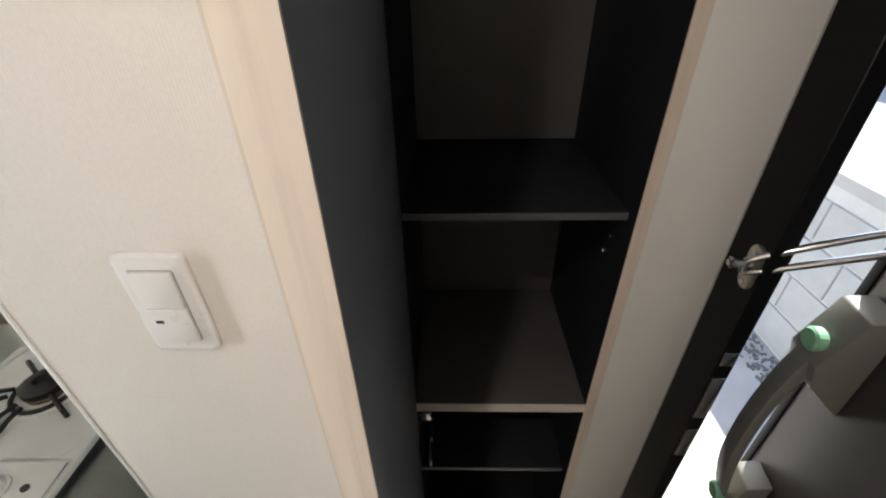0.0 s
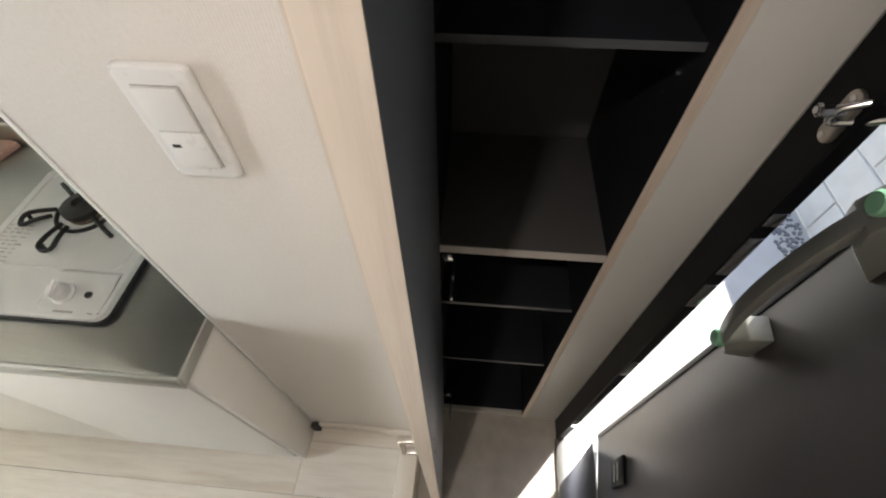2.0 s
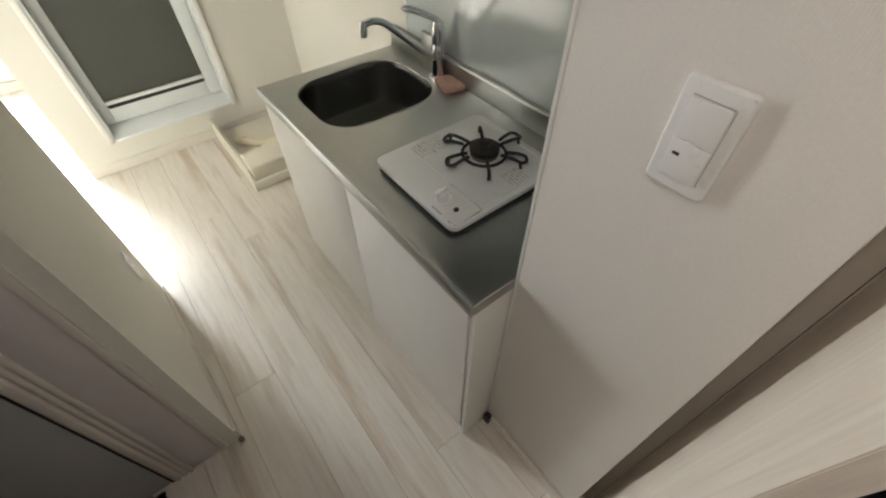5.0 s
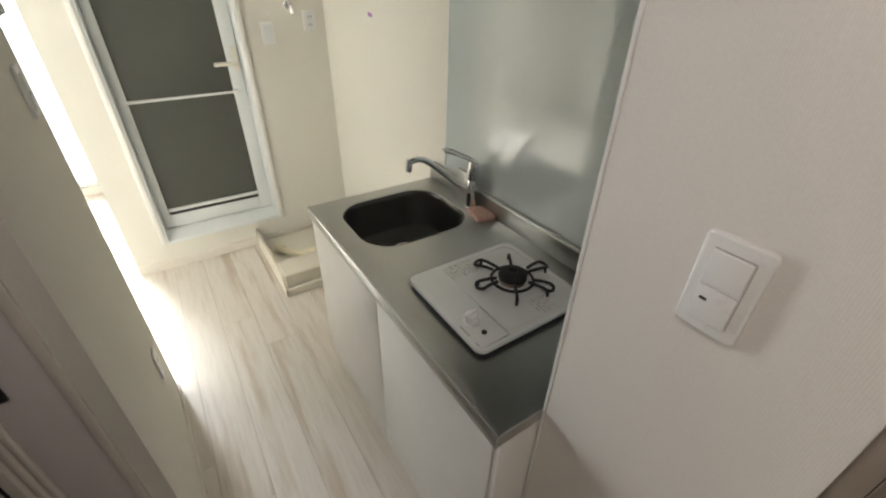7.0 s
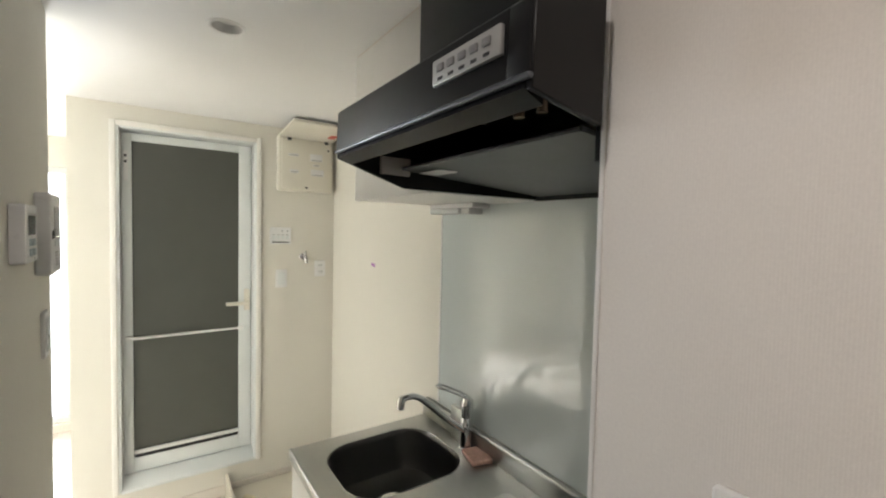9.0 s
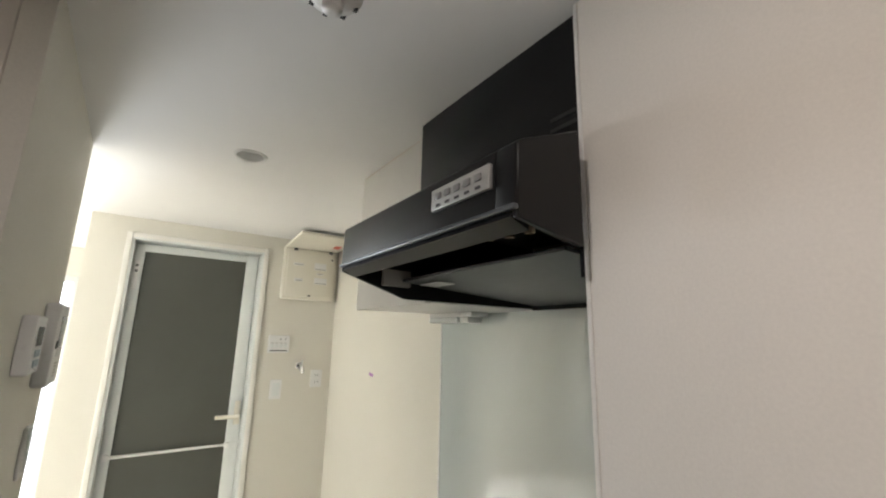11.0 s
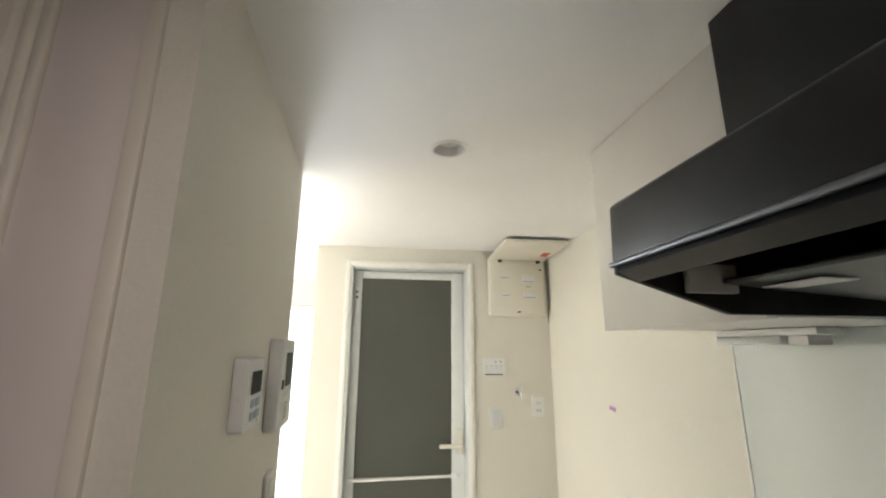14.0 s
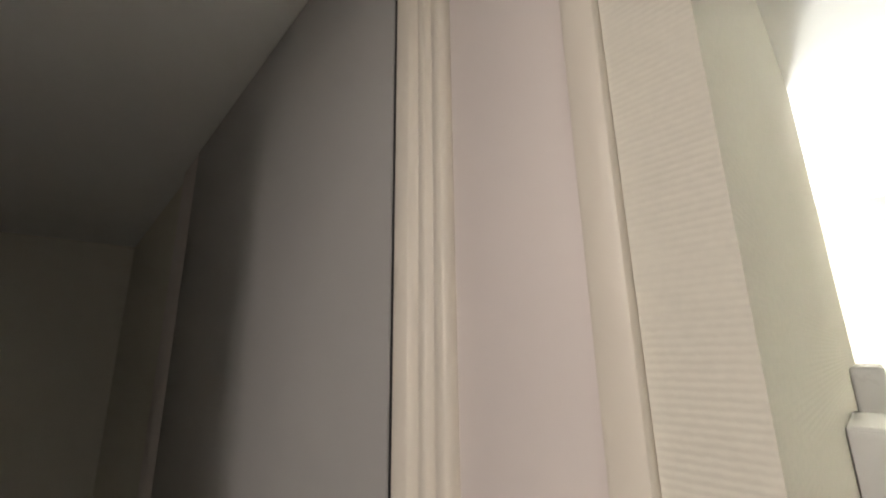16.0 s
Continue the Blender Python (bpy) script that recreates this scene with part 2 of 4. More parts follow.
def lathe(bm, c, profile, n=28, caps=True):
    """A turned solid round an upright axis: profile of (radius, height)."""
    rings = []
    for r, h in profile:
        rings.append([bm.verts.new((c[0] + r * math.cos(2 * math.pi * i / n), c[1] + r * math.sin(2 * math.pi * i / n), c[2] + h)) for i in range(n)])
    faces = []
    for a, b in zip(rings, rings[1:]):
        for i in range(n):
            faces.append(bm.faces.new((a[i], a[(i + 1) % n], b[(i + 1) % n], b[i])))
    if caps:
        faces += [bm.faces.new(rings[0]), bm.faces.new(rings[-1])]
    bmesh.ops.recalc_face_normals(bm, faces=faces)
    return bm


def tube(bm, path, radii, n=12, flat=1.0):
    """A round bar along a path, with a radius at each point; flat squeezes it upright."""
    pts = [Vector(p) for p in path]
    rings = []
    side = None
    for i, p in enumerate(pts):
        d = (pts[min(i + 1, len(pts) - 1)] - pts[max(i - 1, 0)]).normalized()
        if side is None:
            side = d.cross(Vector((0, 0, 1)) if abs(d.z) < 0.9 else Vector((1, 0, 0))).normalized()
        side = (side - d * side.dot(d)).normalized()
        up = side.cross(d).normalized()
        r = radii[i] if isinstance(radii, (list, tuple)) else radii
        rings.append([bm.verts.new(p + side * r * math.cos(2 * math.pi * k / n) + up * r * flat * math.sin(2 * math.pi * k / n)) for k in range(n)])
    faces = []
    for a, b in zip(rings, rings[1:]):
        for k in range(n):
            faces.append(bm.faces.new((a[k], a[(k + 1) % n], b[(k + 1) % n], b[k])))
    faces += [bm.faces.new(rings[0]), bm.faces.new(rings[-1])]
    bmesh.ops.recalc_face_normals(bm, faces=faces)
    return bm


def curve_points(points, n=6):
    """A smooth line through the points."""
    p = [Vector(q) for q in points]
    out = []
    for i in range(len(p) - 1):
        a, b, c, d = p[max(i - 1, 0)], p[i], p[i + 1], p[min(i + 2, len(p) - 1)]
        for k in range(n):
            s = k / n
            out.append(0.5 * (2 * b + (c - a) * s + (2 * a - 5 * b + 4 * c - d) * s * s + (3 * b - a - 3 * c + d) * s ** 3))
    return out + [p[-1]]


def smooth(bm, angle=40):
    bm.normal_update()
    for f in bm.faces:
        f.smooth = True
    for e in bm.edges:
        if len(e.link_faces) == 2 and e.calc_face_angle(0) > radians(angle):
            e.smooth = False


def part(name, bm, material, parent=None, label=""):
    """Links a bmesh as one mesh object, under a thing or a part where one is given."""
    smooth(bm)
    me = bpy.data.meshes.new(name)
    bm.to_mesh(me)
    bm.free()
    me.materials.append(material)
    ob = new(name, me)
    if parent is not None:
        ob.parent = parent
        ob.matrix_parent_inverse = parent.matrix_world.inverted()
    if label:
        tagged(ob, label)
    return ob


def B(*args, **kw):
    return box(bmesh.new(), *args, **kw)


def thing(name, at, label, category, group="", kind=""):
    ob = new(name)
    ob.empty_display_size = 0.05
    ob.matrix_world = Matrix.Translation(at)
    return tagged(ob, label, category, group, kind)


def structure(name, bm, material, label, category):
    return tagged(part(name, bm, material), label, category, "", "structure")

# ---- shell of the flat ----
YB, XB, XE, GK = 0.46, -2.33, 0.85, -0.185      # kitchen back wall, bathroom wall, entrance wall, entrance floor


def ceiling_at(x):
    return 2.137 - 0.0165 * x


W = 2.30
wall_back = structure("wall_north", B(XB, 0.0, YB, YB + 0.1, 0, W), PAPER, "white ribbed wallpaper wall behind the kitchen", "wall")
wall_pier = structure("wall_pier", B(0.0, 0.36, 0.0, YB + 0.1, GK - 0.05, W, bevel=0.002), PAPER_UP, "white wallpapered wall end between kitchen and shoe cabinet", "wall")
bath_bm = bmesh.new()
box(bath_bm, XB - 0.1, XB, -0.853, -0.690, 0, W)
box(bath_bm, XB - 0.1, XB, 0.012, YB + 0.1, 0, W)
box(bath_bm, XB - 0.1, XB, -0.690, 0.012, 2.09, W)
box(bath_bm, XB - 0.1, XB, -0.690, 0.012, 0, 0.165)
structure("wall_west", bath_bm, PAPER, "white wallpapered wall round the bathroom door", "wall")
structure("wall_bathroom_back", B(XB - 0.9, XB - 0.8, -0.75, YB + 0.1, 0, W), PAPER, "plain wall at the back of the bathroom", "wall")
structure("wall_south", prism(bmesh.new(), [(-0.468, -0.7165), (-1.268, -0.752), (-1.268, -0.862), (-0.62, -0.862), (-0.62, -0.7568), (-0.468, -0.7568)], "z", 0, W), PAPER, "white ribbed wallpaper wall that carries the intercom", "wall")
structure("wall_toilet", B(-0.62, -0.486, -2.9, -0.757, 0, W), PAPER, "white wallpapered wall that holds a casing and door", "wall")
structure("wall_hall_south", B(-0.62, 1.0, -3.0, -2.9, GK - 0.05, W), PAPER, "plain white wall at the end of the entrance", "wall")
# unseen wall, added so that its corner casts the door's shadow edge
structure("unseen_hall_wall", B(0.045, XE - 0.0015, -0.99, -0.848, GK - 0.05, W, bevel=0.002), PAPER, "plain unseen wall that shades the grey door", "wall")
structure("wall_room_north", B(-3.80, XB - 0.1, -0.853, -0.753, 0, W), PAPER, "plain white wall of the main room", "wall")
room_w = bmesh.new()
box(room_w, -3.90, -3.80, -1.02, -0.753, 0, W)
box(room_w, -3.90, -3.80, -3.4, -1.80, 0, W)
box(room_w, -3.90, -3.80, -1.80, -1.02, 1.98, W)
box(room_w, -3.90, -3.80, -1.80, -1.02, 0, 0.06)
structure("wall_room_west", room_w, PAPER, "white wall of the main room round its window", "wall")
structure("wall_room_south", B(-3.90, -0.62, -3.5, -3.4, 0, W), PAPER, "plain white wall of the main room", "wall")
structure("wall_room_east", B(-0.72, -0.625, -3.4, -0.862, 0, W), PAPER, "plain white wall of the main room", "wall")
ent = bmesh.new()
box(ent, XE, XE + 0.072, 0.134, 0.70, GK - 0.05, W)
box(ent, XE, XE + 0.12, -2.9, -0.845, GK - 0.05, W)
box(ent, XE, XE + 0.12, -0.845, 0.134, 1.90, W)
structure("wall_east", ent, PAPER, "white wallpapered wall round the entrance door", "wall")
structure("wall_cabinet_back", B(0.36, 0.97, 0.60, 0.70, GK - 0.05, W), PAPER, "plain wall behind the shoe cabinet", "wall")
LX, LY = -1.045, -0.326
ceil_bm = bmesh.new()


def ceiling_slab(x0, x1, y0, y1):
    prism(ceil_bm, [(x0, ceiling_at(x0)), (x1, ceiling_at(x1)), (x1, 2.45), (x0, 2.45)], "y", y0, y1)


ceiling_slab(-3.95, LX - 0.06, -3.55, 0.75)
ceiling_slab(LX + 0.06, 1.0, -3.55, 0.75)
ceiling_slab(LX - 0.06, LX + 0.06, -3.55, LY - 0.06)
ceiling_slab(LX - 0.06, LX + 0.06, LY + 0.06, 0.75)
square, hole = [], []
for k in range(32):
    a = 2 * math.pi * k / 32
    c, d = math.cos(a), math.sin(a)
    f = 0.06 / max(abs(c), abs(d))
    square.append(ceil_bm.verts.new((LX + f * c, LY + f * d, ceiling_at(LX + f * c))))
    hole.append(ceil_bm.verts.new((LX + 0.043 * c, LY + 0.043 * d, ceiling_at(LX + 0.043 * c))))
for k in range(32):
    ceil_bm.faces.new((square[k], square[(k + 1) % 32], hole[(k + 1) % 32], hole[k]))
structure("ceiling", ceil_bm, CEIL, "smooth white papered ceiling", "ceiling")
floor = structure("floor", B(-3.90, 0.295, -3.45, YB + 0.05, -0.2, -0.003), JOINT, "whitewashed oak plank floor with thin dark joints", "floor")
structure("entrance_floor", B(0.345, XE + 0.115, -2.95, 0.62, GK - 0.1, GK), GENKAN, "beige mottled stone-look floor of the sunken entrance", "floor")
structure("step_trim", B(0.292, 0.352, -2.9, -0.002, GK, 0.005, bevel=0.004), TRIM, "pale ivory wooden nosing at the floor's edge", "trim")
structure("baseboard", B(0.022, 0.358, -0.011, -0.0005, 0.0, 0.055, bevel=0.002), TRIM, "thin ivory baseboard under the light switch", "baseboard")
bb = structure("baseboard_south", prism(bmesh.new(), [(-0.47, -0.7162), (-1.266, -0.7515), (-1.266, -0.743), (-0.47, -0.708)], "z", 0, 0.06), TRIM, "thin ivory baseboard under the intercom", "baseboard")
structure("baseboard_bath", B(XB + 0.0005, XB + 0.009, -0.853, YB, 0, 0.06, bevel=0.002), TRIM, "thin ivory baseboard under the bathroom door", "baseboard")
structure("baseboard_room", B(-3.7995, -3.79, -3.3, -0.86, 0, 0.058), TRIM, "thin ivory baseboard below the room window", "baseboard")
structure("corner_trim", B(-0.0030, 0.004, -0.0014, 0.004, 0.02, 2.137, bevel=0.0006), WHITE, "thin white corner bead on the wall's end", "trim")

# main room window and what lies beyond it
win = thing("window_1", (-3.85, -1.50, 0.06), "tall white-framed window full of daylight", "window", "", "structure")
for y0, y1 in ((-1.80, -1.755), (-1.065, -1.02)):
    part("window_frame", B(-3.88, -3.82, y0, y1, 0.06, 1.98, bevel=0.004), GREYWHITE, win)
for z0, z1 in ((0.06, 0.105), (1.935, 1.98)):
    part("window_frame", B(-3.878, -3.822, -1.755, -1.065, z0, z1, bevel=0.004), GREYWHITE, win)
pane = part("pane", B(-3.853, -3.847, -1.755, -1.065, 0.105, 1.935), GLASS, win)
pane.visible_shadow = False
structure("backdrop", B(-6.02, -6.0, -6.5, 2.5, -1.0, 4.5), OUTDOOR, "bright hazy daylight beyond the window", "backdrop")

# toilet door and its casing in the wall that faces the entrance
casing = thing("door_2", (-0.47, -1.3, 0.0), "closed flat grey-white door with a ribbed pale casing", "door", "", "structure")
part("casing_edge", B(-0.487, -0.462, -0.777, -0.7575, 0.0, 2.125, bevel=0.003), TRIM, casing, "narrow ivory edge strip")
part("casing_board", B(-0.487, -0.468, -0.870, -0.7775, 0.0, 2.125, bevel=0.0015), CASING, casing)
ribs = bmesh.new()
prism(ribs, [(-0.487, -0.929), (-0.487, -0.8705), (-0.464, -0.8705), (-0.460, -0.873), (-0.460, -0.882), (-0.466, -0.885), (-0.466, -0.889), (-0.461, -0.892), (-0.461, -0.899), (-0.467, -0.902), (-0.467, -0.906), (-0.460, -0.910), (-0.460, -0.926), (-0.463, -0.929)], "z", 0.0, 2.125, 0.0012, 1)
part("ribbed_moulding", ribs, TRIM, casing, "three-ribbed ivory moulding")
# solid black strip drawn for the shaded gap beside the leaf
part("gap_shade_strip", B(-0.487, -0.4655, -0.9365, -0.9295, 0.0, 2.125), RUBBER_SHADE, casing)
part("door_leaf", B(-0.486, -0.464, -1.70, -0.937, 0.008, 2.125, bevel=0.002), DOORGREY, casing)
part("casing_board", B(-0.487, -0.466, -1.85, -1.702, 0.0, 2.125, bevel=0.002), CASING, casing)
part("latch_plate", B(-0.4665, -0.4595, -0.852, -0.838, 0.91, 0.97, bevel=0.002), RUBBER_SHADE, casing, "small black latch plate")
stop = thing("door_stop", (-0.455, -0.712, 0.0), "small dark brass door stop on the floor", "door stop")
part("base", B(-0.468, -0.438, -0.722, -0.700, 0.0, 0.006, bevel=0.002), NICKEL, stop)
part("hook", disc(bmesh.new(), (-0.453, -0.711, 0.006), 0.009, 0.018, "z", 16, 0.003), BURNT, stop)

# ---- entrance door, frame, threshold ----
fr = thing("door_1", (XE, -0.36, GK), "dark brown entrance door held ajar in a black frame", "door", "", "structure")
jamb = bmesh.new()
prism(jamb, [(XE - 0.004, 0.131), (XE - 0.004, 0.064), (XE + 0.020, 0.064), (XE + 0.020, 0.122), (XE + 0.070, 0.122), (XE + 0.070, 0.131)], "z", GK, 1.90, 0.0015, 1)
jamb_ob = part("door_frame", jamb, BLACKFRAME, fr, "black door jamb")
part("seal", B(XE + 0.0205, XE + 0.026, 0.075, 0.100, GK + 0.03, 1.86), RUBBER_SHADE, jamb_ob)
part("door_frame", B(XE - 0.004, XE + 0.125, -0.842, -0.760, GK, 1.90, bevel=0.002), BLACKFRAME, fr)
part("door_frame", B(XE - 0.004, XE + 0.125, -0.760, 0.064, 1.83, 1.90, bevel=0.002), BLACKFRAME, fr)
part("threshold", B(XE - 0.01, XE + 0.125, -0.760, 0.064, GK - 0.005, GK + 0.018, bevel=0.004), STEEL, fr, "worn steel threshold")
for z0, z1 in ((0.86, 0.93), (0.96, 1.05), (1.075, 1.10), (0.52, 0.60), (0.02, 0.10)):
    part("strike_plate", B(XE - 0.002, XE + 0.016, 0.0615, 0.0642, z0, z1, bevel=0.001), CHROME, jamb_ob)
HX, HY = XE + 0.03, -0.757
LEX, LEY = 0.995, 0.087
ang = math.degrees(math.atan2(LEX - HX, LEY - HY))
width = math.hypot(LEX - HX, LEY - HY)
leaf_turn = pose(HX, HY, 0, 0, 0, -ang)


def on_leaf(bm):
    """Moves what is modelled on a shut door (hinge at the origin, door along y) onto the open leaf."""
    bm.transform(leaf_turn)
    return bm


leaf = part("door_leaf", on_leaf(B(0.0, 0.042, 0.0, width, GK + 0.025, 1.82, bevel=0.002)), DOORSKIN, fr)
part("edge_trim", on_leaf(B(-0.002, 0.044, width - 0.012, width + 0.002, GK + 0.025, 1.82, bevel=0.001)), BLACKFRAME, leaf)
HW = width - 0.050
outer_arc = [Vector(p) for p in ((-0.060, 1.128, 0), (-0.072, 1.075, 0), (-0.080, 0.985, 0), (-0.077, 0.890, 0), (-0.062, 0.815, 0), (-0.048, 0.782, 0))]
inner_arc = [Vector(p) for p in ((-0.048, 0.800, 0), (-0.060, 0.880, 0), (-0.064, 0.980, 0), (-0.057, 1.060, 0), (-0.046, 1.100, 0))]
arc = curve_points(outer_arc, 5) + curve_points(inner_arc, 5)
pull = part("pull_handle", on_leaf(prism(bmesh.new(), [(p.x, p.y) for p in arc], "y", HW - 0.014, HW + 0.014, 0.003, 2)), HANDLE, leaf, "long curved bronze-grey pull handle")
upper_mount = [(-0.001, 1.035), (-0.001, 1.200), (-0.036, 1.196), (-0.062, 1.120), (-0.052, 1.085)]
lower_mount = [(-0.001, 0.775), (-0.001, 0.850), (-0.034, 0.838), (-0.050, 0.790), (-0.042, 0.772)]
for outline, w in ((upper_mount, 0.027), (lower_mount, 0.024)):
    part("handle_mount", on_leaf(prism(bmesh.new(), outline, "y", HW - w, HW + w, 0.003, 2)), HANDLE, pull)
for z, x in ((1.145, -0.050), (0.785, -0.046)):
    part("thumb_turn", on_leaf(disc(bmesh.new(), (x - 0.016, HW, z), 0.016, 0.016, "x", 20, 0.003)), GREENGLOW, pull, "pale green luminous thumb-turn")
guard = part("door_guard", on_leaf(B(-0.022, -0.001, width - 0.10, width - 0.03, 1.28, 1.33, bevel=0.004)), CHROME, leaf, "polished U-shaped door guard")
arm = bmesh.new()
p0 = leaf_turn @ Vector((-0.014, width - 0.06, 1.318))
p1 = leaf_turn @ Vector((-0.014, width - 0.06, 1.290))
tube(arm, curve_points([p0, p0 * 0.75 + Vector((XE - 0.014, 0.075, 1.252)) * 0.25, p0 * 0.5 + Vector((XE - 0.014, 0.075, 1.250)) * 0.5, (XE - 0.012, 0.074, 1.246), (XE - 0.020, 0.077, 1.236), (XE - 0.012, 0.074, 1.226), p1 * 0.5 + Vector((XE - 0.014, 0.075, 1.222)) * 0.5, p1], 5), 0.0045, 10)
part("guard_arm", arm, CHROME, guard)
gb = part("guard_base", prism(bmesh.new(), rounded(0.0695, 0.0925, 1.198, 1.258, 0.011, 6), "x", XE - 0.010, XE - 0.0038, 0.002), NICKEL, jamb_ob, "oval steel guard plate with a stud")
part("stud", disc(bmesh.new(), (XE - 0.038, 0.080, 1.236), 0.007, 0.029, "x", 16, 0.003), CHROME, gb)
for z in (1.206, 1.250):
    part("screw", disc(bmesh.new(), (XE - 0.0125, 0.081, z), 0.0035, 0.003, "x", 12), CHROME, gb)
plate = part("letter_plate", on_leaf(B(-0.010, 0.0, width - 0.20, width - 0.12, 0.02, 0.13, bevel=0.003)), BLACKFRAME, leaf, "small black vent plate")
for z in (0.05, 0.08):
    part("slot", on_leaf(B(-0.0115, -0.0095, width - 0.185, width - 0.135, z, z + 0.006)), GREYMARK, plate)

# ---- outside the entrance ----
structure("ground", B(XE + 0.121, 60, -60, 60, GK - 0.30, GK - 0.04), CONCRETE, "pale sunlit concrete ground outside the entrance", "ground")
gbm = bmesh.new()
rng = random.Random(4)
for i in range(1300):
    x, y, r = rng.uniform(2.03, 2.19), rng.uniform(-0.6, 2.4), rng.uniform(0.006, 0.013)
    made = bmesh.ops.create_icosphere(gbm, subdivisions=1, radius=r)["verts"]
    for v in made:
        v.co = Vector((x + v.co.x * rng.uniform(0.8, 1.2), y + v.co.y, GK - 0.036 + v.co.z * 0.7))
gravel = tagged(part("gravel", gbm, GRAVEL), "strip of grey gravel along the garden wall", "gravel", "", "stuff")
garden = tagged(part("garden_wall", B(2.215, 2.36, -1.5, 3.5, GK - 0.045, 0.70), MORTAR), "low white block wall with a pale cap outside", "wall")
part("wall_cap", B(2.19, 2.385, -1.5, 3.5, 0.702, 0.76, bevel=0.006), CONCRETE, garden)
house = thing("neighbour_house", (9.6, 1.5, GK - 0.04), "white louvred house front beyond the garden wall", "house")
part("house_wall", B(9.6, 13.0, 1.0, 12.0, GK - 0.04, 4.4), SIDING, house)
part("house_roof", prism(bmesh.new(), [(9.2, 4.4), (13.4, 4.4), (11.3, 5.6)], "y", 0.7, 12.3), MORTAR, house)
for i in range(26):
    part("siding_board", prism(bmesh.new(), [(9.599, 0.0 + i * 0.17), (9.53, 0.0 + i * 0.17), (9.585, 0.15 + i * 0.17), (9.599, 0.15 + i * 0.17)], "y", 1.0, 12.0), SIDING, house)

# ---- shoe cabinet with its door open ----
YC = 0.132
cab = thing("shoe_cabinet", (0.57, 0.3, GK), "tall open shoe cabinet with dark interior and shelves", "cabinet")
TOP = 2.12
part("side_panel", B(0.4005, 0.4175, YC + 0.002, 0.46, GK, TOP, bevel=0.001), DARKFOIL, cab)
part("side_panel", B(0.717, 0.733, YC + 0.002, 0.46, GK, TOP, bevel=0.001), DARKFOIL, cab)
part("side_edge", B(0.400, 0.418, YC - 0.001, YC + 0.0015, GK, TOP), BEIGE, cab, "beige edge band")
part("side_edge", B(0.717, 0.7335, YC - 0.001, YC + 0.0015, GK, TOP), MAPLE, cab, "pale wood edge band")
part("back_panel", B(0.418, 0.717, 0.452, 0.459, GK, TOP), BACKFOIL, cab)
part("filler_strip", B(0.362, 0.3995, YC + 0.004, YC + 0.02, GK, TOP, bevel=0.001), BEIGE, cab, "narrow beige filler strip")
part("filler_panel", B(0.734, XE - 0.005, YC - 0.001, YC + 0.016, GK + 0.03, TOP, bevel=0.001), LACQUER, cab, "wide off-white filler panel")
part("plinth", B(0.418, 0.717, YC + 0.001, YC + 0.018, GK, GK + 0.03, bevel=0.001), TRIM, cab)
part("plinth", B(0.7345, XE - 0.006, YC, YC + 0.015, GK, GK + 0.029, bevel=0.001), TRIM, cab)
part("bottom_board", B(0.4185, 0.7165, YC + 0.019, 0.451, GK + 0.012, GK + 0.030), DARKFOIL, cab)
for z, y0, edge, front in ((0.893, YC, 0.020, TRIM), (1.261, 0.156, 0.010, EDGELIGHT), (0.645, 0.156, 0.010, EDGELIGHT), (0.305, 0.156, 0.010, EDGELIGHT), (1.72, 0.156, 0.012, DARKFOIL)):
    sh = part("shelf", B(0.4185, 0.7165, y0 + 0.0015, 0.451, z - edge, z, bevel=0.0005), BACKFOIL if front is TRIM else DARKFOIL, cab)
    part("edge_band", B(0.4185, 0.7165, y0 - 0.0005, y0 + 0.0012, z - edge, z), front, sh)
for y in (0.19, 0.205):
    part("shelf_pin", disc(bmesh.new(), (0.7125, y, 1.205 if y < 0.2 else 1.17), 0.0035, 0.0045, "x", 10), CHROME, cab)
swing = Matrix.Translation((0.4415, -0.206, 0)) @ Matrix.Rotation(radians(3.4), 4, "Z") @ Matrix.Translation((-0.4415, 0.206, 0))


def swung(bm):
    """Turns what is modelled on a door at right angles a little further open."""
    bm.transform(swing)
    return bm


door = part("cabinet_door", swung(B(0.4228, 0.4415, -0.2045, YC - 0.006, GK + 0.03, TOP - 0.02, bevel=0.0008)), GREYFOIL, cab, "open door, slate-grey inside and oak outside")
part("door_edge", swung(B(0.4222, 0.4418, -0.2065, -0.2046, GK + 0.03, TOP - 0.02)), MAPLE, door, "pale maple edge band")
part("door_face", swung(B(0.4208, 0.4226, -0.2060, YC - 0.006, GK + 0.03, TOP - 0.02)), OAKFACE, door, "beige oak-grain outer face")
hb = bmesh.new()
for z in (0.765, 0.845):
    box(hb, 0.394, 0.4207, -0.190, -0.180, z, z + 0.010, bevel=0.0015)
box(hb, 0.390, 0.3965, -0.1905, -0.1795, 0.765, 0.855, bevel=0.0015)
part("handle", swung(hb), NICKEL, door, "square satin-nickel pull handle")
for z in (0.770, 0.850):
    part("screw", swung(disc(bmesh.new(), (0.4416, -0.185, z), 0.004, 0.0025, "x", 12)), CHROME, door)
for z in (0.825, -0.06, 1.55):
    hg = part("hinge", B(0.4178, 0.446, YC + 0.020, YC + 0.050, z - 0.012, z + 0.012, bevel=0.003), CHROME, cab)
    part("hinge_arm", B(0.4440, 0.4500, YC - 0.070, YC + 0.019, z - 0.008, z + 0.008, bevel=0.0015), CHROME, hg)
    part("hinge_cup", swung(disc(bmesh.new(), (0.4416, YC - 0.045, z), 0.017, 0.002, "x", 20)), CHROME, hg)

